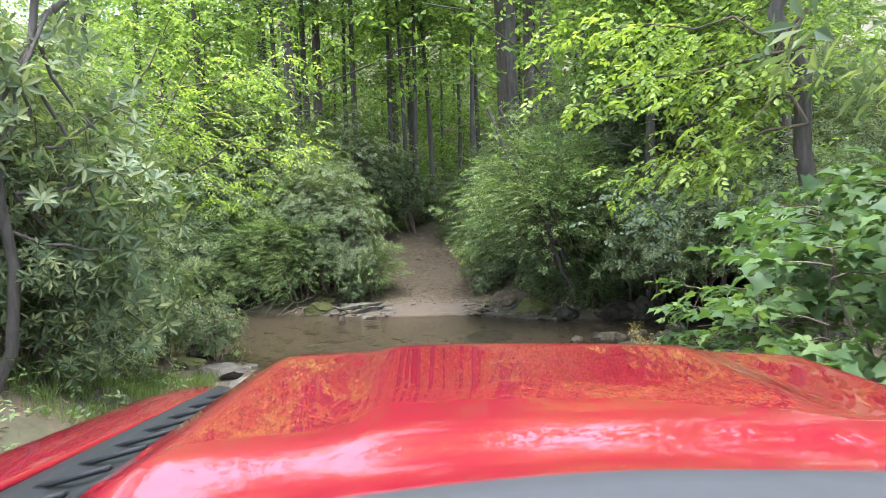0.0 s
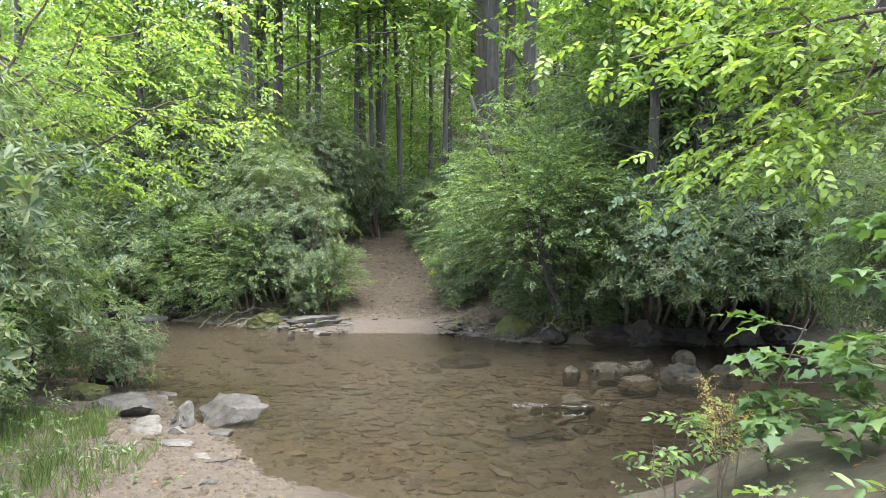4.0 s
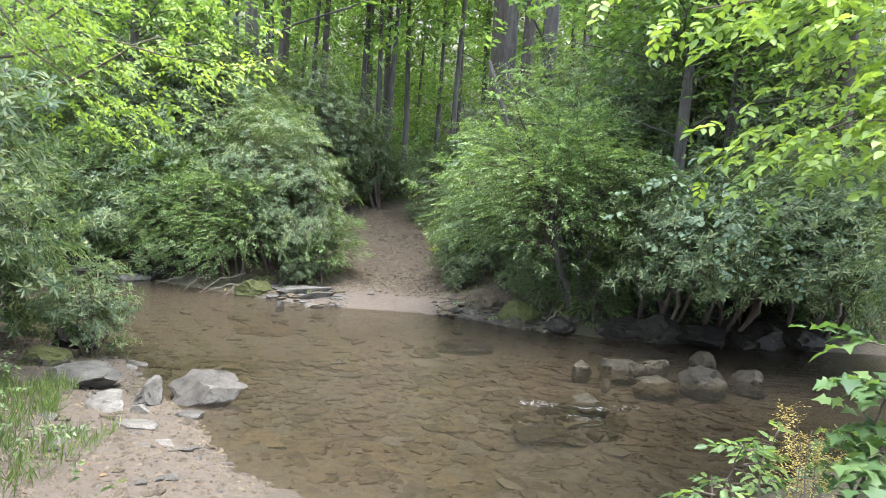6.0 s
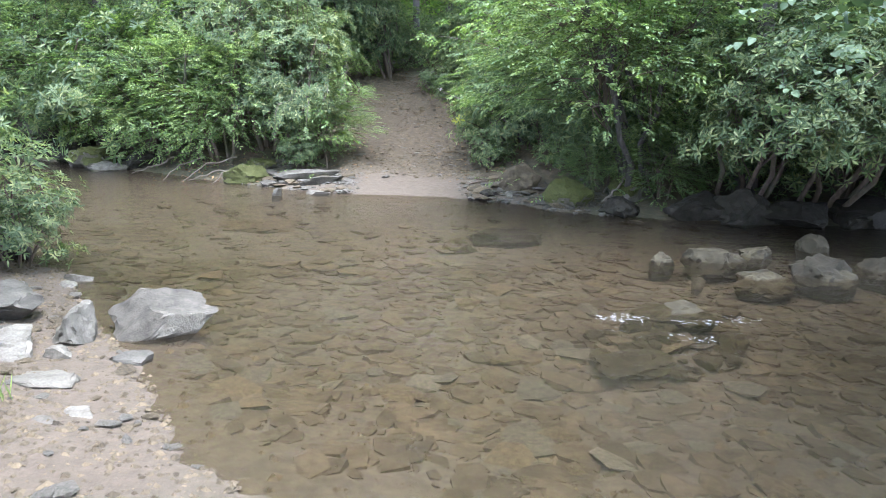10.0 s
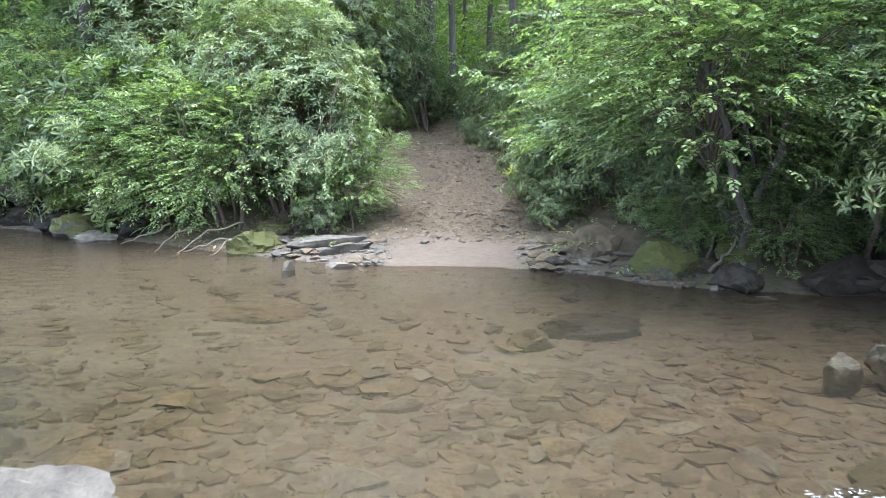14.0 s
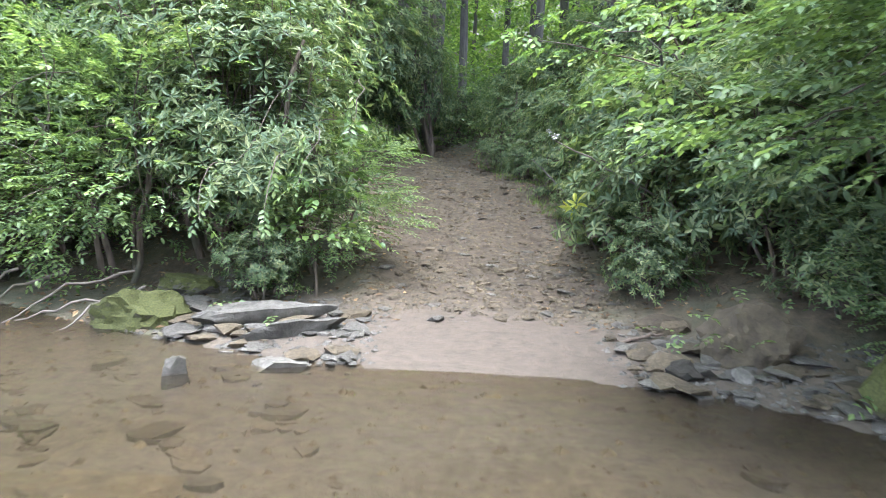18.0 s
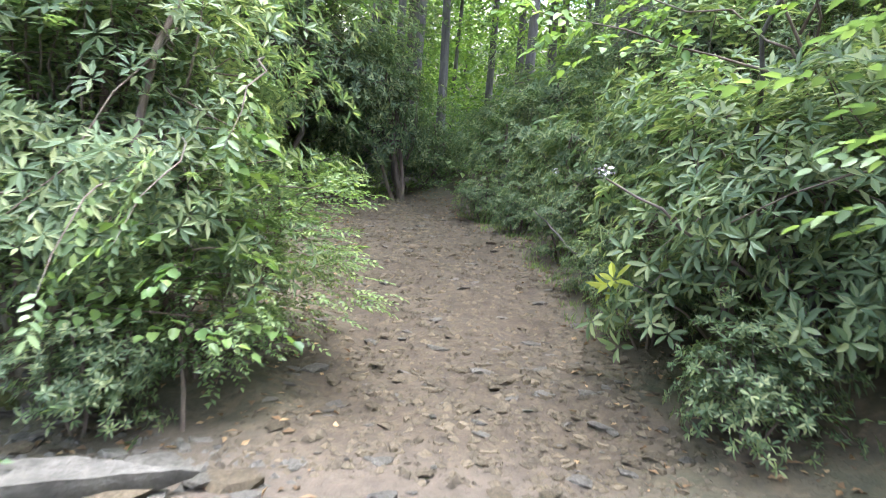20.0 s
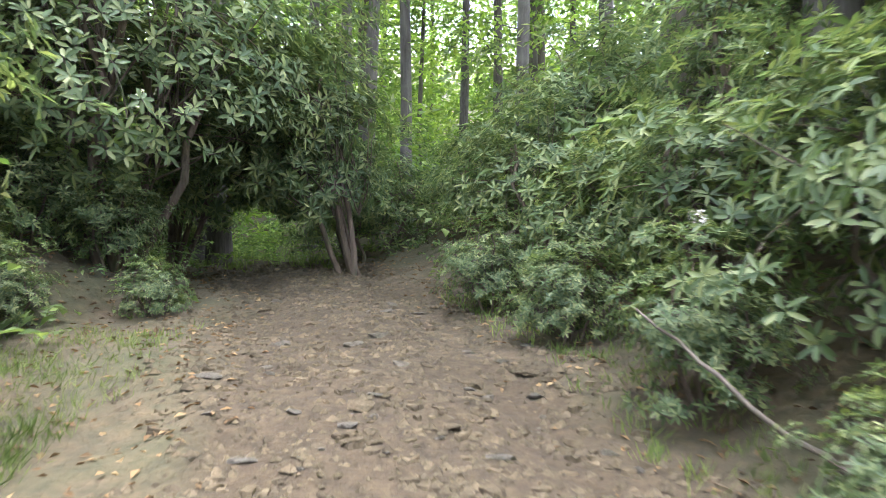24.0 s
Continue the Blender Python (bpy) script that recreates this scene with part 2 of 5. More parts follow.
STEEL = plain_material("steel", (0.45, 0.45, 0.46), 0.35, 1.0)
BLOSSOM = plain_material("white_petal", (0.42, 0.38, 0.37), 0.7)
DRY = plain_material("dry_wood", (0.115, 0.095, 0.074), 0.85, 0, 0, 12.0)
FOAM = plain_material("white_water", (0.75, 0.78, 0.78), 0.6, 0, 0, 14.0)

# ---- mesh helpers ----


def mesh(name, verts, faces, mat, smooth=False):
    """A mesh from an array of places and one array of equal faces, or a list of such arrays."""
    me = bpy.data.meshes.new(name)
    groups = faces if isinstance(faces, list) else [faces]
    groups = [np.asarray(g, np.int32) for g in groups if len(g)]
    verts = np.asarray(verts, np.float32)
    loops = np.concatenate([g.ravel() for g in groups])
    sizes = np.concatenate([np.full(len(g), g.shape[1], np.int32) for g in groups])
    me.vertices.add(len(verts))
    me.vertices.foreach_set("co", verts.ravel())
    me.loops.add(len(loops))
    me.loops.foreach_set("vertex_index", loops)
    me.polygons.add(len(sizes))
    me.polygons.foreach_set("loop_start", np.concatenate([[0], np.cumsum(sizes)[:-1]]).astype(np.int32))
    me.polygons.foreach_set("use_smooth", np.full(len(sizes), smooth))
    me.update(calc_edges=True)
    me.validate()
    me.materials.append(mat)
    return me


def part(name, me, parent, label="", m=None):
    ob = new(name, me)
    ob.parent = parent
    if m is not None:
        ob.matrix_basis = m
    return tagged(ob, label)


def unit(v):
    return v / (np.linalg.norm(v, axis=-1, keepdims=True) + 1e-9)


def leaf_blades(P, A, N, L, W, fine=False):
    """Blades that start at P, point along A and face N: a folded midrib and a drooping tip."""
    A = unit(A)
    S = unit(np.cross(A, N))
    N = np.cross(S, A)
    L, W = L[:, None], W[:, None]
    at = lambda along, side, lift: P + A * (L * along) + S * (W * side) + N * (W * lift)
    if fine is None:
        rows, tris, quads = [at(0, 0, 0), at(.5, .5, .12), at(1, 0, -.3), at(.5, -.5, .12)], [], [(0, 1, 2, 3)]
    elif fine == "lobed":
        rows = [at(0, 0, 0), at(.06, .40, .10), at(.30, .34, .06), at(.46, .62, .08), at(.66, .24, .0), at(1, 0, -.3), at(.66, -.24, .0), at(.46, -.62, .08), at(.30, -.34, .06), at(.06, -.40, .10), at(.42, 0, -.04)]
        tris, quads = [], [(0, 1, 2, 10), (10, 2, 3, 4), (10, 4, 5, 6), (10, 6, 7, 8), (10, 8, 9, 0)]
    elif fine:
        rows = [at(0, 0, 0), at(.30, -.46, .14), at(.70, -.44, .02), at(1, 0, -.34), at(.70, .44, .02), at(.30, .46, .14)]
        tris, quads = [], [(0, 5, 4, 3), (0, 3, 2, 1)]
    else:
        rows = [at(0, 0, 0), at(.5, -.5, .16), at(.52, 0, -.02), at(.5, .5, .16), at(1, 0, -.35)]
        tris, quads = [], [(0, 3, 4, 2), (0, 2, 4, 1)]
    n, k = len(P), len(rows)
    verts = np.stack(rows, 1).reshape(-1, 3)
    step = (np.arange(n) * k)[:, None, None]
    f = [(step + np.array(quads)[None]).reshape(-1, 4)]
    if tris:
        f.append((step + np.array(tris)[None]).reshape(-1, 3))
    return verts, f


def joined(pieces):
    verts, out, base = [], {}, 0
    for v, groups in pieces:
        verts.append(v)
        for g in groups:
            out.setdefault(g.shape[1], []).append(g + base)
        base += len(v)
    return np.concatenate(verts), [np.concatenate(g) for g in out.values()]


def rosettes(rng, Q, D, length, width, count=8, fine=False):
    """Whorls of long leaves at twig tips Q that look along D."""
    m = len(Q)
    D = unit(D)
    side = unit(np.cross(D, np.array([0.3, 0.2, 1.0]) + 0 * D))
    other = np.cross(D, side)
    az = (np.arange(count) / count * 2 * np.pi)[None] + rng.uniform(0, 6, (m, 1)) + rng.normal(0, 0.18, (m, count))
    el = rng.uniform(-0.25, 0.55, (m, count)) + rng.uniform(-0.1, 0.25, (m, 1))
    radial = side[:, None] * np.cos(az)[..., None] + other[:, None] * np.sin(az)[..., None]
    A = radial * np.cos(el)[..., None] + D[:, None] * np.sin(el)[..., None]
    N = D[:, None] * np.cos(el)[..., None] - radial * np.sin(el)[..., None]
    P = Q[:, None] + radial * 0.012 + D[:, None] * rng.uniform(-0.02, 0.02, (m, count, 1))
    L = length * rng.uniform(0.7, 1.2, (m, count))
    W = width * rng.uniform(0.8, 1.15, (m, count))
    return leaf_blades(P.reshape(-1, 3), A.reshape(-1, 3), N.reshape(-1, 3), L.ravel(), W.ravel(), fine)


def sprays(rng, Q, D, twig, length, width, count=9, fine=False, droop=0.25):
    """Flat twigs from Q along D with leaves to both sides."""
    m = len(Q)
    D = unit(D)
    up = unit(np.array([0, 0, 1.0]) + rng.normal(0, 0.28, (m, 3)))
    S = unit(np.cross(D, up))
    up = np.cross(S, D)
    i = np.arange(count)
    s = (i + 0.6) / count
    tw = twig * rng.uniform(0.7, 1.25, (m, 1, 1))
    P = Q[:, None] + D[:, None] * (s[None, :, None] * tw) - up[:, None] * (droop * s[None, :, None] ** 2 * tw)
    sign = np.where(i % 2 == 0, 1.0, -1.0)[None, :, None]
    sign = np.where(i[None, :, None] == count - 1, 0.0, sign)
    A = D[:, None] * 0.62 + S[:, None] * sign * 0.8 - up[:, None] * droop * s[None, :, None] + rng.normal(0, 0.14, (m, count, 3))
    N = up[:, None] + rng.normal(0, 0.22, (m, count, 3))
    L = length * rng.uniform(0.65, 1.2, (m, count))
    W = width * rng.uniform(0.8, 1.2, (m, count))
    return leaf_blades(P.reshape(-1, 3), A.reshape(-1, 3), N.reshape(-1, 3), L.ravel(), W.ravel(), fine)


def tube(points, radii, sides=6):
    """A tapered branch through points."""
    points = np.asarray(points, float)
    n = len(points)
    t = unit(np.gradient(points, axis=0))
    ref = np.where(np.abs(t[:, 2:3]) > 0.9, np.array([[1.0, 0, 0]]), np.array([[0, 0, 1.0]]))
    a = unit(np.cross(t, ref))
    for k in range(1, n):
        if (a[k] * a[k - 1]).sum() < 0:
            a[k] = -a[k]
    b = np.cross(t, a)
    ang = np.arange(sides) / sides * 2 * np.pi
    ring = a[:, None] * np.cos(ang)[None, :, None] + b[:, None] * np.sin(ang)[None, :, None]
    verts = (points[:, None] + ring * np.asarray(radii)[:, None, None]).reshape(-1, 3)
    i, j = np.meshgrid(np.arange(n - 1), np.arange(sides), indexing="ij")
    j2 = (j + 1) % sides
    quads = np.stack([i * sides + j, i * sides + j2, (i + 1) * sides + j2, (i + 1) * sides + j], -1).reshape(-1, 4)
    return verts, [quads]


def limb(rng, a, b, r0, r1, sag=0.1, steps=5, sides=5):
    """A slightly crooked branch from a to b."""
    a, b = np.asarray(a, float), np.asarray(b, float)
    s = np.linspace(0, 1, steps + 1)[:, None]
    p = a + (b - a) * s
    size = np.linalg.norm(b - a)
    p = p + np.sin(s * np.pi) * np.array([rng.normal(0, .08), rng.normal(0, .08), sag]) * size
    p[1:-1] += rng.normal(0, 0.02 * size, (steps - 1, 3))
    return tube(p, np.linspace(r0, r1, steps + 1), sides)


# ---- plants ----


def shrub(name, seed, rx, ry, h, mat, style, clumps, per, leaf, label, category="shrub", low=0.0, fine=False, lean=(0, 0), stems=4, solid=0.3, count=7, pad=1.0):
    """A shrub: crooked stems from the root and a crown of leaf clumps on their ends, with gaps between.
    low: how far over the ground the crown begins, as a share of the height."""
    rng = np.random.default_rng(seed)
    root = tagged(new(name), label, category)
    mid, half = h * (.42 + low * .5), h * (.5 - low * .5)
    u = unit(rng.normal(0, 1, (clumps * 3, 3)))
    u = u[u[:, 2] > -0.8][:clumps]
    lump = .84 + .22 * np.sin(u[:, 0:1] * 5 + seed) * np.cos(u[:, 1:2] * 4.2 + seed * 2) + .12 * np.sin(u[:, 2:3] * 9 + seed) + rng.uniform(-.1, .1, (len(u), 1))
    depth = np.where(rng.random((len(u), 1)) < solid, rng.uniform(.3, .8, (len(u), 1)), 1.0)
    c = u * lump * depth * np.array([rx, ry, half]) + np.array([lean[0], lean[1], mid])
    c[:, 2] = np.maximum(c[:, 2], .12 + low * h * .5)
    size = pad * .15 * (rx + ry + h) / 3 * rng.uniform(.7, 1.35, (len(c), 1))
    forks = []
    for k in range(stems):
        ang = k / stems * 6.28 + rng.uniform(-.5, .5)
        top = np.array([math.cos(ang) * rx * .45 + lean[0] * .8, math.sin(ang) * ry * .45 + lean[1] * .8, h * rng.uniform(.5, .72)])
        foot = np.array([math.cos(ang) * .14, math.sin(ang) * .14, -.25])
        r = .009 * h + .014
        part("stem", mesh("stem", *limb(rng, foot, top, r, r * .45, .05, 6, 6), STEM, True), root)
        forks.append((foot, top, r * .5))
    twigs = []
    for k in range(0, len(c), 2):
        foot, top, r = forks[int(np.argmin([np.linalg.norm(f[1][:2] - c[k][:2]) for f in forks]))]
        twigs.append(limb(rng, foot + (top - foot) * rng.uniform(.35, .95), c[k], r * .5, .005, .06, 4, 4))
    tagged(part("branchwork", mesh("branchwork", *joined(twigs), STEM, True), root), kind="stuff")
    idx = np.repeat(np.arange(len(c)), per)
    v = unit(rng.normal(0, 1, (len(idx), 3)) + np.array([0, 0, .3]))
    out = unit((c[idx] - np.array([lean[0], lean[1], mid * .8])) / np.array([rx, ry, half]))
    Q = c[idx] + v * size[idx] * rng.uniform(.5, 1.15, (len(idx), 1)) * np.array([1.3, 1.3, .6])
    Q[:, 2] = np.maximum(Q[:, 2], .03 + rng.uniform(0, .12, len(idx)))
    if style == "whorl":
        D = unit(v * .45 + out * .65 + np.array([0, 0, .5]))
        lv = rosettes(rng, Q, D, leaf[0], leaf[1], count, fine)
    else:
        D = unit((v * .7 + out) * np.array([1, 1, .3]) + np.array([0, 0, .06]))
        lv = sprays(rng, Q, D, leaf[0] * 4.0, leaf[0], leaf[1], count, fine)
    tagged(part("crown", mesh("crown", *lv, mat, bool(fine)), root), kind="stuff")
    return root


def tree(name, seed, height, girth, mat, bark, crown_from, spread, clumps, per, leaf, label, lean=(0.0, 0.0), low_limbs=1):
    """A forest tree: flared trunk, limbs and a loose crown of leaf sprays."""
    rng = np.random.default_rng(seed)
    root = tagged(new(name), label, "tree")
    s = np.linspace(0, 1, 13)
    p = np.stack([lean[0] * s + .12 * np.sin(s * 5 + seed), lean[1] * s + .12 * np.cos(s * 4 + seed), s * height - .4], 1)
    r = girth * (1 - .78 * s) + girth * .55 * np.exp(-s * height / .5)
    part("trunk", mesh("trunk", *tube(p, r, 12), bark, True), root)
    tips, woods = [], []
    for k in range(clumps):
        z = rng.uniform(crown_from, 1.0) if k > low_limbs else rng.uniform(crown_from * .45, crown_from)
        base = np.array([np.interp(z, s, p[:, 0]), np.interp(z, s, p[:, 1]), z * height - .4])
        a = rng.uniform(0, 6.28)
        reach = spread * (1.1 - .75 * max(0, z - crown_from) / (1.001 - crown_from)) * rng.uniform(.5, 1.05)
        tip = base + np.array([math.cos(a) * reach, math.sin(a) * reach, rng.uniform(.1, .5) * reach])
        woods.append(limb(rng, base, tip, girth * .2 * (1.15 - z), .012, .06, 4, 4))
        for f in (.45, .75, 1.0):
            tips.append(base + (tip - base) * f + rng.normal(0, .25, 3))
    tagged(part("limbwork", mesh("limbwork", *joined(woods), bark, True), root), kind="stuff")
    tips = np.array(tips)
    idx = np.repeat(np.arange(len(tips)), per)
    Q = tips[idx] + rng.normal(0, 1, (len(idx), 3)) * np.array([.75, .75, .3]) * spread * .3
    D = rng.normal(0, 1, (len(idx), 3)) * np.array([1, 1, .25])
    tagged(part("crown", mesh("crown", *sprays(rng, Q, D, leaf[0] * 3.4, leaf[0], leaf[1], 6, None), mat), root), kind="stuff")
    return root


# ---- the lie of the land ----
def smooth(x, a, b):
    t = np.clip((x - a) / (b - a), 0, 1)
    return t * t * (3 - 2 * t)


def near_edge(x):
    return np.interp(x, [-20, -12, -6, -4.2, -3.4, -2.4, -1.6, 0, 1.5, 2.5, 4, 8, 20], [19, 17.5, 15.5, 14.6, 13.2, 12.0, 10.6, 9.6, 9.6, 10, 10.8, 11.4, 12])


def far_edge(x):
    return np.interp(x, [-20, -12, -7.5, -4, -2, 0, 1.2, 2, 4, 8, 20], [27, 25.0, 22.9, 21.0, 20.1, 20.0, 19.6, 18.8, 18.2, 18, 19])


def road_x(y):
    return np.interp(y, [-20, 0, 10, 20, 24, 26, 28, 30, 33, 36, 42, 60], [0.6, 0.4, -.2, -.6, -.65, -.75, -1.0, -1.4, -2.1, -3.2, -6.0, -16])


def wobble(x, y, f, seed):
    return (np.sin(x * f + seed) * np.cos(y * f * 1.13 + seed * 1.7) + .5 * np.sin(x * f * 2.3 + y * f * 1.9 + seed * 3)) / 1.5


def land(x, y):
    """Height of the ground over the creek's surface."""
    x, y = np.asarray(x, float), np.asarray(y, float)
    dn, df = near_edge(x) - y, y - far_edge(x)
    off = np.abs(x - road_x(y))
    near = np.interp(dn, [0, 1.8, 3.8, 6, 10, 20, 200], [0, .40, .82, 1.1, 1.32, 1.5, 6])
    bar = np.interp(dn, [0, 1.5, 4, 6.5, 12], [0, .12, .3, .9, 1.4])
    left = smooth(-x, .9, 2.2)
    near = near * (1 - left) + bar * left
    near = near + smooth(x, 1.6, 3.4) * np.minimum(dn, 1.2) * .45 + smooth(off, 1.8, 5) * smooth(dn, 3, 8) * .5
    far = np.interp(df, [0, 1.5, 2.8, 5, 8, 13, 24, 60, 400], [0, .19, .38, .78, 1.35, 1.9, 2.6, 13, 120])
    wide = np.where(x < road_x(y), 2.6 * smooth(y, 23.5, 25) * (1 - smooth(y, 28.5, 31)), 0)
    far = far + smooth(off - wide, 1.5, 3.6) * np.clip(df - 1.3, 0, 3) * .25
    bed = -.24 * smooth(np.minimum(-dn, -df), 0, 2.6) - .04
    bed = bed + .15 * np.exp(-((x - 2.0) / .9) ** 2 - ((y - 12.95) / .5) ** 2)
    z = np.where(dn > 0, near, np.where(df > 0, far, bed))
    rough = .05 * wobble(x, y, 2.1, 1) + .025 * wobble(x, y, 5.5, 4)
    wet = (dn < 0) & (df < 0)
    rut = -.06 * np.exp(-((off - .8) / .3) ** 2)
    z = z + rough * np.where(wet, .5, smooth(np.maximum(dn, df), 0, 2) * .8 + .15) + np.where(wet, 0, rut * smooth(np.maximum(dn, df), .5, 2))
    return z + .6 * wobble(x, y, .11, 2) * smooth(np.maximum(dn, df) + off * .4, 9, 30)


def on_land(x, y):
    return float(land(x, y))


def axis(stops):
    out = [np.arange(a, b, step) for a, b, step in stops]
    return np.concatenate(out + [[stops[-1][1]]])


gx = axis([(-420, -60, 30), (-60, -16, 2), (-16, -8, .5), (-8, 8, .14), (8, 16, .5), (16, 60, 2), (60, 420, 30)])
gy = axis([(-300, -30, 30), (-30, -6, 1.5), (-6, 36, .16), (36, 60, .8), (60, 420, 20)])
X, Y = np.meshgrid(gx, gy, indexing="ij")
Z = land(X, Y)
nx, ny = X.shape
I, J = np.meshgrid(np.arange(nx - 1), np.arange(ny - 1), indexing="ij")
quads = np.stack([I * ny + J, (I + 1) * ny + J, (I + 1) * ny + J + 1, I * ny + J + 1], -1).reshape(-1, 4)
ground = tagged(new("ground", mesh("ground", np.stack([X, Y, Z], -1).reshape(-1, 3), quads, GROUND, True)),
                "leaf-littered forest floor with a dirt track and sandy creek banks", "ground", kind="structure")
dn, df, off = near_edge(X) - Y, Y - far_edge(X), np.abs(X - road_x(Y))
ragged = .35 * wobble(X, Y, 1.7, 6)
dirt = (1 - smooth(off + ragged, .95, 1.5)) * np.where((dn > 0) | (df > 0), 1, 0)
sand = np.maximum((1 - smooth(df + ragged * .8, 1.3, 2.2)) * (df > -.3) * (1 - smooth(np.abs(X + .6) + ragged, 1.9, 3.2)),
                  (1 - smooth(dn + ragged, 3.2, 4.6)) * (dn > -.6) * smooth(-X, .6, 1.8) * (1 - smooth(-X, 8, 10)))
bedc = ((dn < 0) & (df < 0)).astype(float)
cover = np.stack([dirt, sand, bedc * (1 - .5 * sand), np.ones_like(X)], -1).reshape(-1, 4)
ca = ground.data.color_attributes.new("cover", "FLOAT_COLOR", "POINT")
ca.data.foreach_set("color", cover.astype(np.float32).ravel())

wx, wy = np.linspace(-26, 24, 60), np.linspace(8, 30, 40)
WX, WY = np.meshgrid(wx, wy, indexing="ij")
I, J = np.meshgrid(np.arange(59), np.arange(39), indexing="ij")
wq = np.stack([I * 40 + J, (I + 1) * 40 + J, (I + 1) * 40 + J + 1, I * 40 + J + 1], -1).reshape(-1, 4)
water = tagged(new("water", mesh("water", np.stack([WX, WY, 0 * WX], -1).reshape(-1, 3), wq, WATER, True)),
               "shallow brown clear creek water over stones", "water", kind="structure")

# ---- plants ----


def plant(kind, x, y, turn=0.0, scale=1.0, label="", sink=0.0, group=""):
    """Stands a plant of one of these kinds at x, y; the first use of a kind moves the one that was built."""
    m = pose(x, y, on_land(x, y) - sink, 0, 0, turn) @ Matrix.Scale(scale, 4)
    if "stands" in kind:
        ob = copy_thing(kind, m)
    else:
        ob = kind
        ob.matrix_basis = m
        ob["stands"] = 1
    return tagged(ob, label, group=group)


TALL_LABEL = "tall dark green rhododendron with leathery leaves on the creek bank"
TALL = [shrub("rhododendron", 30 + k, 1.9, 1.7, 5.0 + .3 * k, RHODO, "whorl", 135, 12, (.155, .047), TALL_LABEL, fine=None, low=.12) for k in range(3)]
LOW = [shrub("rhododendron", 40 + k, 1.5, 1.4, 2.7, RHODO, "whorl", 105, 12, (.145, .042), "rounded dark green rhododendron bush by the creek", fine=None) for k in range(2)]
NEAR = [shrub("rhododendron", 50 + k, 1.5, 1.4, 2.9 + .4 * k, RHODO, "whorl", 92, 8, (.155, .046), "leathery-leaved rhododendron leaning over the dirt track", fine=True, pad=1.1) for k in range(2)]
HIGH = shrub("rhododendron", 56, 2.6, 2.3, 5.6, RHODO, "whorl", 240, 13, (.135, .042), "large dark rhododendron arching over the bend of the track", low=.14, fine=True, stems=6)
OVER = shrub("rhododendron", 57, 1.5, 1.75, 3.8, RHODO, "whorl", 170, 11, (.125, .038), "dark rhododendron leaning far out over the shaded water", low=.24, fine=None, lean=(0, -1.7), stems=5)
ARCH = shrub("rhododendron", 58, 1.45, 1.5, 4.5, RHODO, "whorl", 170, 10, (.17, .052), "dark rhododendron with bare crooked stems arching over the track", low=.24, fine=None, lean=(-.95, 0), stems=6)
LAURELS = [shrub("laurel", 60 + k, 1.7, 1.5, 3.0, LAUREL, "spray", 120, 14, (.072, .031), "light green laurel bush hanging over the water", count=9, fine=None) for k in range(2)]
FINE_LAUREL = shrub("laurel", 66, 1.7, 1.5, 3.0, LAUREL, "spray", 120, 14, (.070, .029), "light green laurel bush at the edge of the track", count=9, fine=True)
BEECHES = [shrub("beech_sapling", 70 + k, 1.9, 1.7, 4.2, BEECH, "spray", 110, 13, (.09, .046), "bright green layered sapling on the creek bank", low=.1, count=9, fine=None) for k in range(1)]

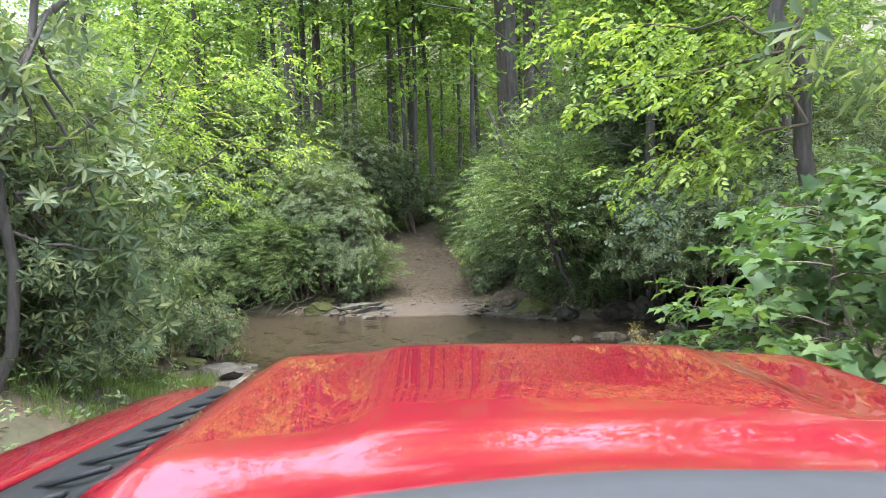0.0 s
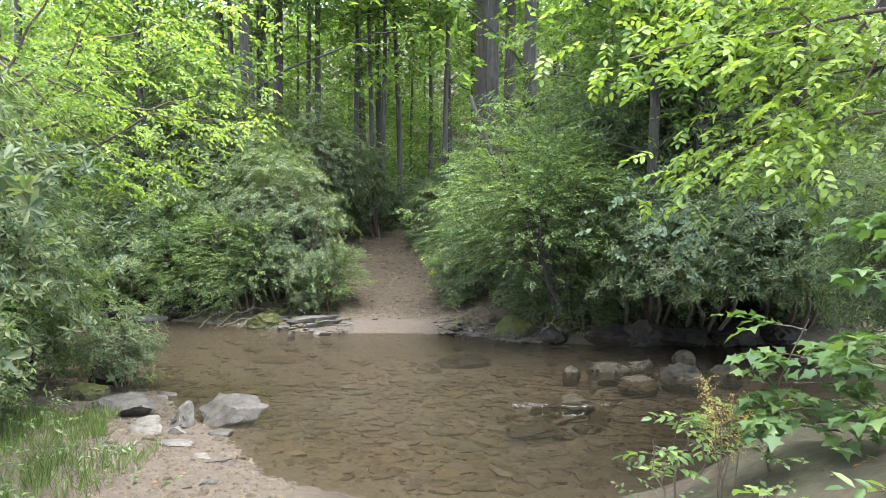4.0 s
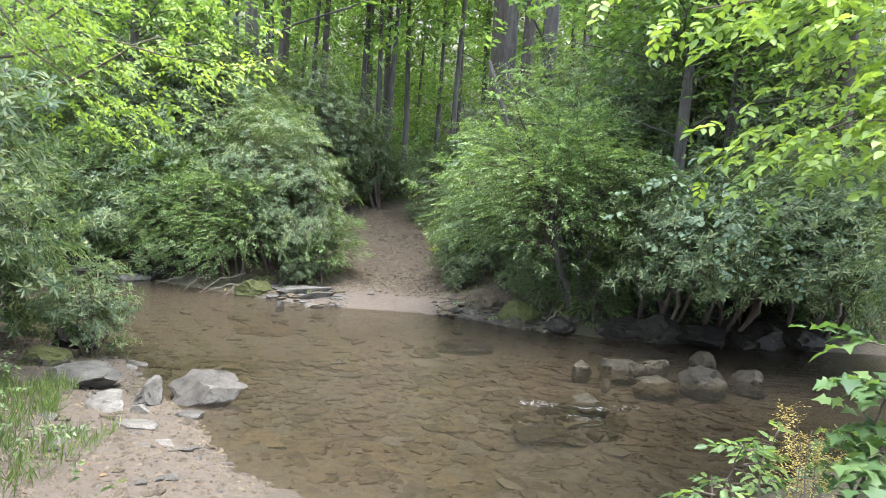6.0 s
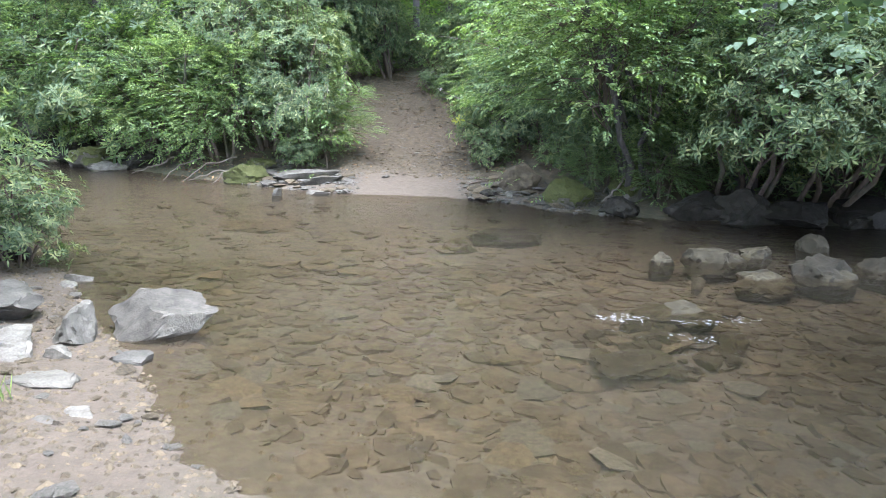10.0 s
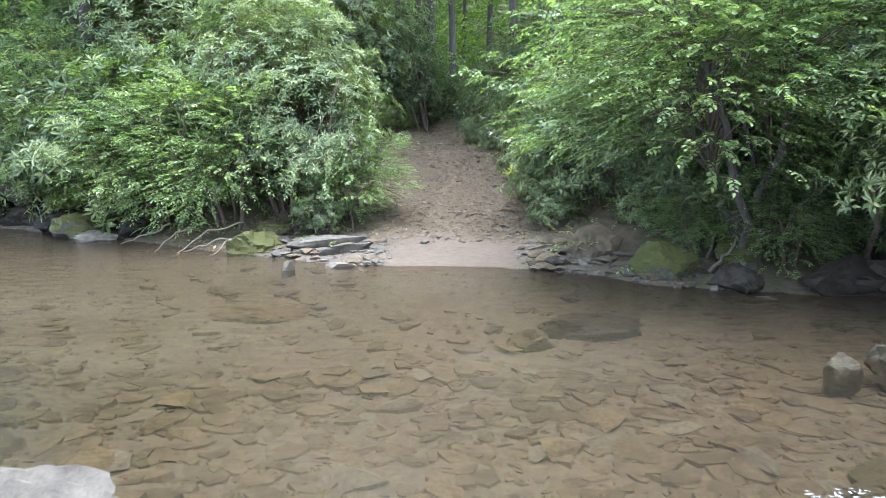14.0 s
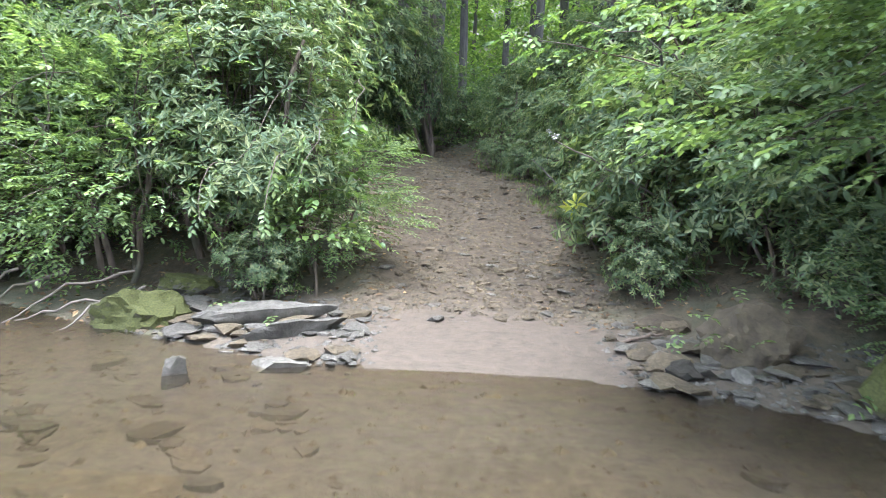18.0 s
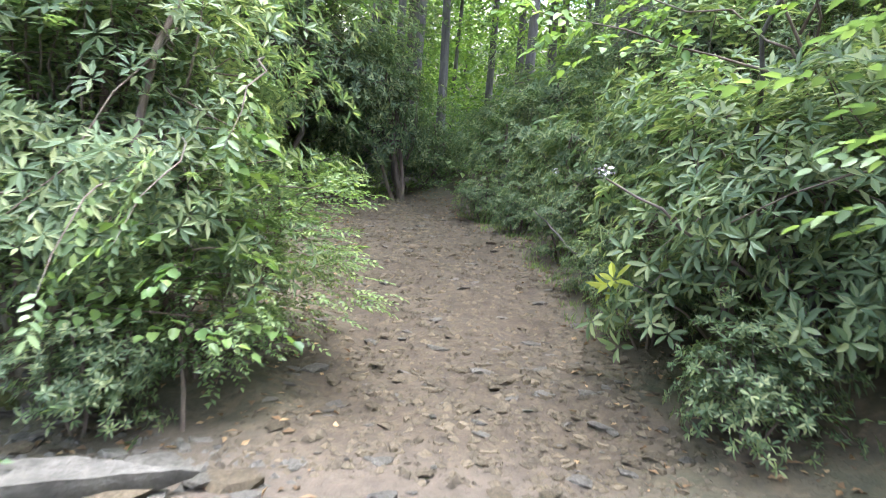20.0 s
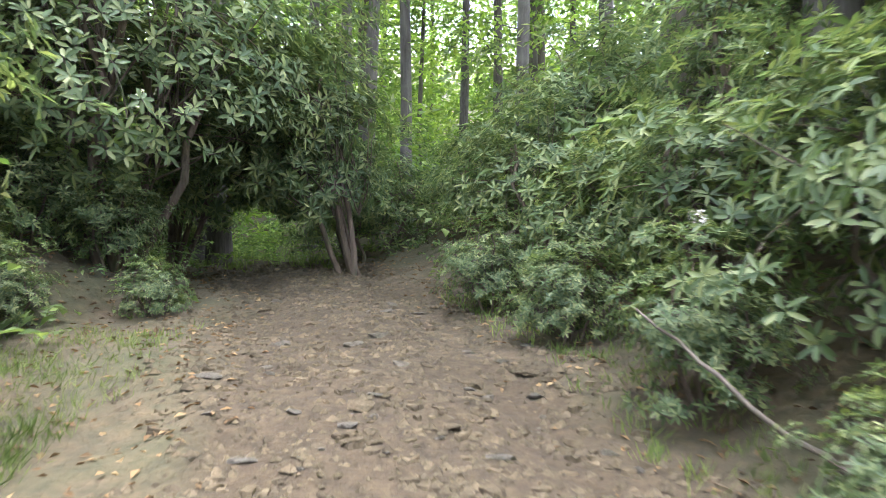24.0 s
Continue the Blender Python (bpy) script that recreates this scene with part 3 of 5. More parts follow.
T0, T1, T2, L0, L1, N0, N1, A0, A1, B0 = (*TALL, *LOW, *NEAR, *LAURELS, *BEECHES)
for kind, x, y, turn, s in (
        # left of the track on the far bank
        (FINE_LAUREL, -4.7, 22.7, 20, 1.1), (T2, -3.75, 23.1, 140, .85), (A0, -6.0, 23.4, 250, 1.05), (B0, -6.7, 23.7, 40, .85), (L0, -7.2, 24.0, 200, 1.4), (T0, -4.7, 24.3, 0, .85), (T1, -6.0, 25.2, 80, 1.0),
        (T2, -7.6, 25.6, 200, 1.1), (B0, -7.3, 24.6, 100, 1.0), (A1, -8.6, 25.2, 30, 1.5), (T0, -10.6, 26.6, 10, 1.15), (T1, -12.8, 27.4, 160, 1.2), (L0, -9.6, 25.2, 45, .8),
        (T1, -6.3, 28.3, 130, 1.1), (T0, -7.4, 28.6, 260, 1.15), (T2, -10.2, 29.5, 320, 1.2),
        # right of the track on the far bank
        (L1, 2.2, 22.2, 40, .95), (L0, 3.2, 21.2, 70, .85), (T2, 3.7, 22.7, 220, .82), (L1, 3.9, 20.4, 150, .8), (T0, 5.6, 21.6, 300, .88), (L1, 5.6, 19.7, 30, .8), (L0, 7.3, 19.7, 140, .9), (L1, 9.0, 19.5, 75, .9), 
         (T1, 8.0, 20.9, 90, 1.2), (T2, 10.6, 20.6, 35, 1.2), (T0, 13.2, 21.2, 110, 1.2), (T2, 9.2, 22.6, 60, 1.75), (T0, 12.4, 23.5, 150, 1.75), (T1, 6.9, 22.8, 250, 1.5), (L1, 9.4, 19.6, 260, 1.1), (T1, 6.4, 24.2, 170, 1.2),
        # along the track
        (N0, 1.55, 22.95, 90, .80), (N1, 1.85, 24.5, 250, .84), (N0, 1.80, 26.2, 10, .88), (N1, 1.5, 27.9, 80, .80), (N0, 1.05, 29.4, 300, .76), (N1, .70, 31.0, 130, .82), (N1, 1.0, 23.7, 70, .40), (N0, .95, 25.2, 340, .38), (N1, .85, 26.9, 200, .42), (N0, .42, 28.5, 210, .40), (N1, .0, 30.1, 20, .40),
        (N0, 1.15, 21.95, 150, .42), (N1, 2.3, 21.6, 30, .66), (N0, 2.55, 20.75, 250, .55), (N0, 3.5, 20.9, 130, .6), (FINE_LAUREL, 3.0, 19.9, 10, .48), (FINE_LAUREL, 4.0, 19.35, 80, .52),
        (FINE_LAUREL, -2.4, 22.75, 65, .58), (T0, -3.05, 22.6, 120, .86), (N0, -3.3, 23.7, 190, .86), (N1, -2.85, 21.9, 20, .38), (T1, -4.3, 25.6, 60, .8), (T2, -6.4, 27.4, 10, 1.15), (T1, -7.2, 27.0, 80, 1.35), (T0, -9.4, 28.0, 150, 1.35), (T2, -12.0, 29.0, 240, 1.35), (T1, 5.2, 25.4, 20, 1.25), (T0, 7.6, 23.4, 200, 1.35),
        (T1, 2.9, 27.0, 60, .85), (T0, 2.7, 30.0, 260, .85), (T2, 3.1, 24.8, 110, .72),
        (L1, .5, 34.4, 70, .75), (L0, 2.2, 33.4, 330, .9), (T1, 3.6, 35.6, 190, .8), (T2, -7.4, 33.2, 30, 1.1), (L1, -4.9, 32.0, 20, .8), (L1, -5.6, 36.6, 90, .9), (L0, -1.6, 36.2, 10, .7), (T1, -6.2, 32.4, 75, .95), (T0, -9.4, 35.4, 215, 1.1), 
        (T1, -8.0, 37.0, 10, .9), (T2, -9.6, 38.8, 100, 1.1), (T0, 5.6, 32.6, 130, 1.1), (T1, 8.4, 28.2, 310, 1.2), (T2, 11.0, 26.0, 20, 1.2), (T1, 5.0, 28.4, 140, 1.1),
        # near bank, left
        (N1, -4.75, 14.55, 45, .55), (N0, -5.2, 10.6, 45, .75), (T0, -6.9, 10.4, 45, .9), (T1, -5.4, 9.0, 30, .85), (B0, -5.9, 11.6, 210, .7), (N1, -4.7, 5.6, 120, .5), (N0, -4.1, 4.7, 60, .5), (N1, -3.8, 3.3, 200, .42), (N0, -4.6, 6.1, 300, .4), (T1, -6.2, 12.6, 170, .95), (L0, -6.6, 15.1, 100, .75), (T2, -6.1, 7.4, 20, .95), (L1, -5.4, 4.8, 300, .7), (T0, -8.4, 14.6, 200, 1.05), (T1, -10.0, 15.2, 280, 1.1), (T2, -12.8, 16.0, 60, 1.15),
        (T1, -5.6, 2.6, 120, .95), (T0, -5.8, 6.6, 75, .95), (T2, -4.6, 8.0, 160, .9), (T1, -6.4, 5.4, 210, 1.05), (L0, -4.6, 8.0, 10, .6), (T0, -8.6, 9.2, 330, 1.15),
        # near bank, right
        (T2, 6.9, 8.0, 15, .9), (L1, 4.9, 5.4, 130, .65), (T0, 7.9, 10.7, 240, 1.1), (T1, 6.6, 5.0, 99, 1.0), (T2, 10.6, 10.4, 150, 1.15), (L0, 4.6, 3.2, 270, 1.0), (T0, 5.4, .6, 70, .9), (T1, 8.8, 9.0, 200, 1.15)):
    plant(kind, x, y, turn, s)
plant(HIGH, -4.3, 31.6, 30, 1.04)
for kind, x, y, turn, s in ((N0, -5.0, 31.0, 200, .62), (N1, -4.15, 31.3, 60, .5), (N0, -5.1, 29.8, 30, .55), (N1, -5.9, 29.2, 130, .6), (N1, -4.4, 29.5, 260, .34), (FINE_LAUREL, -5.2, 28.9, 10, .34), (N0, -3.3, 30.2, 80, .3)):
    plant(kind, x, y, turn, s)
plant(ARCH, -1.55, 33.4, 0, .9)
plant(ARCH, -4.5, 34.4, 170, .95)
plant(OVER, 5.3, 19.2, 0, 1.0)
plant(OVER, 6.5, 18.9, 12, 1.05)
plant(OVER, 8.5, 18.9, -8, 1.15)
plant(OVER, 6.6, 10.9, 165, .95)
plant(N1, -6.6, 29.2, 20, 1.2)
plant(N0, -6.6, 26.6, 120, 1.1)

# a crooked tree leans from the far bank out over the creek
creek_tree = shrub("creek_tree", 81, 1.85, 1.9, 5.2, LAUREL, "spray", 190, 15, (.076, .040), "leaning sapling with layered bright green leaves over the creek", "tree", fine=True, low=.26, lean=(-.75, -.9), stems=3, count=9)
plant(creek_tree, 3.5, 19.7, 0, 1.0)
for piece in creek_tree.children:
    if piece.name.startswith("stem"):
        piece.data.materials[0] = BARK
foot = np.array((3.5, 19.7, on_land(3.5, 19.7)))
for shift, r0, r1 in ((0.0, .085, .045), (.34, .045, .022)):
    line = np.array([(3.45, 19.55, .1), (3.3, 19.5, 1.3), (2.98, 19.5, 2.25), (2.3, 19.5, 3.38), (1.75, 19.55, 4.4), (1.3, 19.6, 5.6)]) + np.array((shift, shift * .3, 0)) - foot
    part("trunk", mesh("trunk", *tube(line, np.linspace(r0, r1, 6), 10), BARK, True), creek_tree, "dark crooked trunk")


def leaning_trunk(name, foot, top, r0, r1, bark, label, seed, steps=8):
    rng_ = np.random.default_rng(seed)
    root = tagged(new(name), label, "tree")
    root.matrix_basis = pose(*foot)
    top = np.array(top) - np.array(foot)
    part("trunk", mesh("trunk", *limb(rng_, (0, 0, -.3), top, r0, r1, .02, steps, 9), bark, True), root)
    return root, rng_


# the nearer right bank: a mossy trunk with a branch of oval leaves that hangs over the water
bank_tree, r_ = leaning_trunk("bank_tree", (5.4, 9.6, on_land(5.4, 9.6)), (4.5, 9.7, 8.0), .135, .09, BARK, "mossy leaning tree trunk with a leafy branch over the creek", 91)
tips = []
for k, tip in enumerate(((2.9, 10.0, 3.4), (3.5, 10.5, 4.4), (1.9, 9.9, 4.4), (3.5, 9.2, 3.6), (3.2, 11.2, 5.4), (4.1, 10.8, 5.2), (2.2, 10.4, 5.4), (4.0, 11.4, 3.4))):
    a = np.array((4.72, 9.65, 3.9 + .5 * (k % 4))) - np.array((5.15, 9.6, on_land(5.15, 9.6)))
    b = np.array(tip) - np.array((5.15, 9.6, on_land(5.15, 9.6)))
    part("branch", mesh("branch", *limb(r_, a, b, .028, .006, .04, 6, 5), STEM, True), bank_tree)
    tips += [a + (b - a) * f + r_.normal(0, .16, 3) for f in (.45, .6, .75, .9, 1.0, 1.03)]
tips = np.array(tips)
idx = np.repeat(np.arange(len(tips)), 9)
Q = tips[idx] + r_.normal(0, 1, (len(idx), 3)) * np.array([.34, .34, .16])
tagged(part("crown", mesh("crown", *sprays(r_, Q, unit(r_.normal(0, 1, (len(idx), 3)) * np.array([1, 1, .2]) + np.array([-.9, -.5, -.15])), .36, .105, .062, 8, True, .4), SUNLIT_PAINT, True), bank_tree), kind="stuff")

# left bank: slim trunks and a long bright branch that reaches out over the pool
left_tree, r_ = leaning_trunk("bank_tree", (-6.6, 13.4, on_land(-6.6, 13.4)), (-5.2, 13.2, 8.5), .13, .06, BARK, "slim dark crooked tree with a bright leafy branch over the pool", 92)
base = np.array((-6.6, 13.4, on_land(-6.6, 13.4)))
tips = []
for k, tip in enumerate(((-2.7, 13.2, 4.2), (-3.2, 12.8, 5.0), (-2.9, 13.8, 5.9), (-3.9, 13.0, 3.5), (-4.0, 12.2, 5.6), (-3.4, 14.4, 4.6), (-4.4, 12.6, 6.6), (-4.6, 14.2, 3.6))):
    a, b = np.array((-6.0, 13.3, 3.4 + .6 * (k % 4))) - base, np.array(tip) - base
    part("branch", mesh("branch", *limb(r_, a, b, .026, .006, .05, 6, 5), STEM, True), left_tree)
    tips += [a + (b - a) * f + r_.normal(0, .18, 3) for f in (.4, .55, .7, .85, 1.0, 1.04)]
tips = np.array(tips)
idx = np.repeat(np.arange(len(tips)), 9)
Q = tips[idx] + r_.normal(0, 1, (len(idx), 3)) * np.array([.4, .4, .17])
tagged(part("crown", mesh("crown", *sprays(r_, Q, unit(r_.normal(0, 1, (len(idx), 3)) * np.array([1, 1, .2]) + np.array([.9, -.3, -.1])), .38, .10, .052, 9, False, .35), SUNLIT_PAINT), left_tree), kind="stuff")


# near left bank: a crooked rhododendron trunk with open whorls that hang towards the track
foot = np.array((-4.3, 6.7, on_land(-4.3, 6.7)))
crooked, r_ = leaning_trunk("rhododendron", tuple(foot), (-3.2, 7.0, 6.4), .062, .03, BARK, "tall open rhododendron with a crooked dark trunk on the near bank", 95)
tips = []
for k, tip in enumerate(((-3.1, 7.5, 2.7), (-2.95, 7.1, 3.5), (-3.2, 7.9, 4.3), (-3.8, 6.4, 4.6), (-3.35, 7.7, 2.1), (-3.0, 8.1, 3.1), (-3.9, 6.2, 3.3), (-3.5, 7.3, 5.2), (-3.3, 8.3, 1.7))):
    f = .3 + .07 * (k % 7)
    a, b = (np.array((-3.2, 7.0, 6.4)) - foot) * f, np.array(tip) - foot
    part("branch", mesh("branch", *limb(r_, a, b, .022, .006, -.05, 6, 5), BARK, True), crooked)
    tips += [a + (b - a) * q for q in (.6, .75, .88, 1.0)]
tips = np.array(tips)
idx = np.repeat(np.arange(len(tips)), 6)
Q = tips[idx] + r_.normal(0, 1, (len(idx), 3)) * np.array([.2, .2, .17])
tagged(part("crown", mesh("crown", *rosettes(r_, Q, unit(r_.normal(0, .6, (len(idx), 3)) + np.array([.3, -.3, .6])), .16, .046, 8, True), RHODO, True), crooked), kind="stuff")


def sapling(name, x, y, h, spread, n, per, leaf, mat, label, seed, fine=True, twig=.3, count=5):
    """A thin upright plant with large flat leaves in tiers."""
    rng_ = np.random.default_rng(seed)
    root = tagged(new(name), label, "sapling")
    root.matrix_basis = pose(x, y, on_land(x, y))
    top = np.array((rng_.normal(0, .12), rng_.normal(0, .12), h))
    part("stem", mesh("stem", *limb(rng_, (0, 0, -.15), top, .010 + .004 * h, .004, .0, 6, 6), STEM, True), root)
    Q, D = [], []
    for k in range(n):
        z = rng_.uniform(.25, 1.0)
        a = rng_.uniform(0, 6.28)
        d = np.array((math.cos(a), math.sin(a), .12))
        reach = spread * rng_.uniform(.3, 1.0) * (1.15 - .6 * z)
        start, end = top * z, top * z + d * reach
        part("twig", mesh("twig", *limb(rng_, start, end, .007, .003, .05, 3, 4), STEM, True), root)
        for f in np.linspace(.4, 1, per):
            Q.append(start + (end - start) * f)
            D.append(d + rng_.normal(0, .5, 3) * np.array((1, 1, .2)))
    lv = sprays(rng_, np.array(Q), np.array(D), twig, leaf[0], leaf[1], count, fine, .3)
    tagged(part("foliage", mesh("foliage", *lv, mat, True), root), kind="stuff")
    return root


for k, (x, y, h, sp) in enumerate(((3.1, 6.8, 1.5, .8), (3.6, 5.8, 1.6, .9), (2.85, 8.2, 1.2, .6), (3.8, 7.6, 1.6, .8), (3.3, 4.9, 1.5, .8), (3.9, 4.3, 1.6, .9), (2.05, 3.6, 1.5, .55), (2.35, 4.4, 1.6, .7), (2.7, 3.3, 1.4, .8), (2.5, 5.1, 1.4, .7), (2.9, 4.1, 1.5, .8), (3.2, 5.6, 1.7, .8))):
    sapling("maple_sapling", x, y, h, sp, 17, 4, (.12, .11) if y > 5.5 else (.115, .11), MAPLE, "young maple with large pale green lobed leaves beside the track", 200 + k, "lobed", .30, 4)
for k, (x, y, h) in enumerate(((2.25, 8.6, .75), (1.95, 7.9, .6), (2.6, 9.0, .6), (1.9, 6.6, .5), (2.3, 5.9, .55), (2.1, 4.9, .5), (2.7, 9.6, .5))):
    sapling("herb", x, y, h, .3, 7, 2, (.10, .045), BEECH, "small upright green herb with narrow leaves on the bank", 230 + k, True, .16, 4)
for k, (x, y, h) in enumerate(((-3.35, 25.9, 3.0), (-2.3, 22.0, 1.9))):
    sapling("maple_sapling", x, y, h, .6, 14, 3, (.10, .065), BEECH, "slim young tree with bright green leaves by the track", 245 + k, True, .32, 5)
# a young tree by the ramp whose bright branch reaches out over the track
foot = np.array((2.0, 22.5, on_land(2.0, 22.5)))
ramp_tree, r_ = leaning_trunk("beech_sapling", tuple(foot), (1.3, 22.3, 3.3), .03, .014, BARK, "young beech with bright oval leaves reaching over the track", 96)
tips = []
for k, tip in enumerate(((-.35, 22.4, 3.0), (.35, 22.9, 3.3), (.8, 21.4, 3.3), (.6, 22.0, 3.7), (1.3, 21.3, 3.6))):
    a, b = (np.array((1.3, 22.3, 3.3)) - foot) * (.7 + .04 * k), np.array(tip) - foot
    part("branch", mesh("branch", *limb(r_, a, b, .012, .004, .06, 6, 5), STEM, True), ramp_tree)
    tips += [a + (b - a) * q for q in (.5, .68, .84, 1.0)]
tips = np.array(tips)
idx = np.repeat(np.arange(len(tips)), 4)
Q = tips[idx] + r_.normal(0, 1, (len(idx), 3)) * np.array([.13, .13, .07])
tagged(part("crown", mesh("crown", *sprays(r_, Q, unit(r_.normal(0, .7, (len(idx), 3)) * np.array([1, 1, .2]) + np.array([-.8, -.4, -.1])), .26, .085, .052, 6, True, .4), BEECH, True), ramp_tree), kind="stuff")
# thin leafy twigs that droop from the dark bush over the landing
for k, (x, y, z) in enumerate(((-2.3, 20.95, 1.75), (-2.55, 20.8, 1.5), (-1.95, 21.1, 2.2), (-3.1, 20.9, 1.4))):
    twig = tagged(new("hanging_twig"), "drooping twig with paired pale leaves over the landing", "twig")
    twig.matrix_basis = pose(x, y + .75, z + .2)
    e = np.array((r_.normal(0, .08), -.85, -.55))
    part("stem", mesh("stem", *limb(r_, (0, 0, 0), e, .008, .003, .16, 6, 4), STEM, True), twig)
    Q = np.array([e * q + np.array((0, 0, .16 * math.sin(q * 3.14))) for q in (.45, .6, .75, .88, .97)])
    tagged(part("foliage", mesh("foliage", *sprays(r_, Q, np.array((0, -.25, -.8)) + r_.normal(0, .3, (5, 3)), .26, .075, .032, 9, True, .1), LAUREL, True), twig), kind="stuff")
# a vine with round leaves hangs from the leaning tree over the dark water
vine = tagged(new("vine"), "hanging vine with round grey-green leaves over dark water", "vine")
vine.matrix_basis = pose(4.65, 9.7, 4.3)
r_ = np.random.default_rng(262)
ends = np.array([(-.9, 3.6, -2.0), (-.6, 3.9, -1.6), (-1.1, 3.3, -1.5), (-.3, 3.7, -2.2), (-1.5, 3.8, -1.3)])
for e in ends:
    part("runner", mesh("runner", *limb(r_, (0, 0, 0), e, .010, .004, .12, 6, 5), STEM, True), vine)
Q = np.concatenate([e * r_.uniform(.8, 1.08, (17, 1)) + r_.normal(0, .22, (17, 3)) * np.array([1.5, 1, .8]) for e in ends])
tagged(part("foliage", mesh("foliage", *sprays(r_, Q, r_.normal(0, 1, (len(Q), 3)) * np.array([1, 1, .15]), .28, .09, .078, 5, True, .3), VINE, True), vine), kind="stuff")

# ---- the forest behind ----
OAK = tree("forest_tree", 21, 22, .26, FOREST, BARK, .52, 3.6, 30, 6, (.28, .17), "tall dark-barked forest tree with a light green crown")
POPLAR = tree("forest_tree", 22, 25, .30, FOREST, BARK_PALE, .55, 3.2, 26, 6, (.28, .18), "tall pale-barked straight forest tree")
POLE = tree("forest_tree", 23, 16, .12, FOREST, BARK, .45, 2.6, 30, 6, (.26, .16), "slim young forest tree with leaves from low down")
# added trees, mostly out of view, that shade the creek and the track
SHADE = tree("bank_tree", 24, 14, .19, FOREST, BARK, .42, 4.6, 62, 9, (.22, .13), "added broad dark-barked tree whose crown casts shade below")
for x, y, turn, s in ((6.9, 19.9, 20, 1.0), (7.3, 10.0, 140, 1.0), (-8.2, 24.8, 250, .95), (4.3, 28.6, 80, 1.6), (-6.4, 31.0, 200, 1.6), (5.6, 19.4, 40, .9)):
    plant(SHADE, x, y, turn, s, group="forest trees")
MAST = tree("forest_tree", 25, 24, .22, FOREST, BARK, .74, 2.8, 24, 6, (.28, .17), "tall straight forest tree with a bare dark trunk", low_limbs=-1)
for x, y, s in ((-9.4, 38, 1.0), (-8.2, 41, .8), (-5.2, 39, .75), (-4.5, 37.4, .9), (-2.2, 38.6, .7), (-3.1, 43, .8), (3.4, 37.6, .85), (4.9, 38.4, .7), (7.3, 38, .9), (9.9, 39.4, .8), (11.4, 37, .9), (-12.2, 37, .9), (6.4, 44, .8), (.8, 43.6, .7), (-10.8, 43, .8), (2.95, 28.9, 1.15)):
    plant(MAST, x, y, 37 * x, s, group="forest trees")
rng = np.random.default_rng(7)
for k, x, y, s in (
        (OAK, -16.7, 34, .9), (OAK, -14.9, 36, 1.0), (POLE, -15.6, 40, 1.1), (OAK, -11.0, 38, .8), (OAK, -7.6, 33, .75), (POPLAR, -6.1, 36, .95), (OAK, -6.4, 34.4, .9), (OAK, -2.9, 39.6, .75), (POLE, -1.6, 38.5, 1.2), (POLE, -1.0, 41, 1.25),
        (POLE, -3.5, 52, 1.2), (POPLAR, 2.55, 31.6, 1.25), (OAK, 4.2, 36, .8), (OAK, 5.8, 40, .75), (POPLAR, 9.3, 46, .9), (OAK, 8.8, 40, .85), (OAK, 10.2, 38, 1.0), (OAK, 14.1, 44, 1.0), (POPLAR, 3.6, 30.4, 1.0), (POLE, 1.5, 36.5, 1.1), (OAK, 1.9, 45, .8),
        (POPLAR, -2.0, 43, .8)):
    plant(k, x, y, rng.uniform(0, 360), s, group="forest trees")
for k in range(26):
    plant((OAK, POPLAR, POLE)[k % 3], rng.uniform(-36, 36), rng.uniform(43, 74), rng.uniform(0, 360), rng.uniform(.8, 1.15), group="forest trees")

# trees added mostly out of view over the near banks and behind the car, whose crowns close the sky round the creek and
# shade it
for k, x, y, s in ((OAK, 9.5, 10.6, .9), (OAK, -7.4, 12.2, .75), (POPLAR, 9.2, 19.8, .85), (OAK, -9.6, 8.6, .9), (OAK, 8.4, 1.5, 1.0), (POPLAR, -7.6, .6, 1.0), (OAK, 3.4, -9, 1.0), (OAK, -4.2, -11, 1.0), (POPLAR, 8, -6, 1.0), (OAK, 13.5, 20.5, 1.0), (OAK, -14, 17, 1.0), (POPLAR, -13, 25.6, 1.0)):
    plant(k, x, y, rng.uniform(0, 360), s, group="forest trees")

# undergrowth on the slope and the leaf walls of the woods further off
rng = np.random.default_rng(17)


def thicket(name, n, xs, ys, zs, clump, leaf, mat, label, seed, up=1.4):
    r = np.random.default_rng(seed)
    cx, cy = r.uniform(*xs, n), r.uniform(*ys, n)
    keep = (np.abs(cx - road_x(cy)) > 2.6) | (cy > 40)
    cx, cy = cx[keep], cy[keep]
    cz = land(cx, cy) + zs[0] + (zs[1] - zs[0]) * r.random(len(cx)) ** up
    c = np.stack([cx, cy, cz], 1)
    idx = np.repeat(np.arange(len(c)), clump)
    Q_ = c[idx] + r.normal(0, 1, (len(idx), 3)) * np.array([.8, .8, .35])
    Q_[:, 2] = np.maximum(Q_[:, 2], land(Q_[:, 0], Q_[:, 1]) + .1)
    D_ = r.normal(0, 1, (len(idx), 3)) * np.array([1, 1, .3])
    return tagged(new(name, mesh(name, *sprays(r, Q_, D_, leaf * 3.4, leaf, leaf * .55, 7, None), mat)), label, "undergrowth", kind="stuff")


thicket("undergrowth", 420, (-24, 24), (28, 48), (.2, 1.7), 13, .20, LAUREL, "dense green undergrowth on the wooded slope", 301)
thicket("undergrowth", 520, (-44, 44), (44, 76), (.2, 3.5), 12, .32, FOREST, "green undergrowth covering the far slope", 305)
thicket("understory", 700, (-34, 34), (47, 68), (1.5, 13), 12, .26, FOREST, "light green understory leaves between the tree trunks", 302, 1.0)
thicket("understory", 170, (-16, 16), (41, 50), (.5, 9), 12, .24, FOREST, "light green understory leaves between the tree trunks", 304, 1.0)
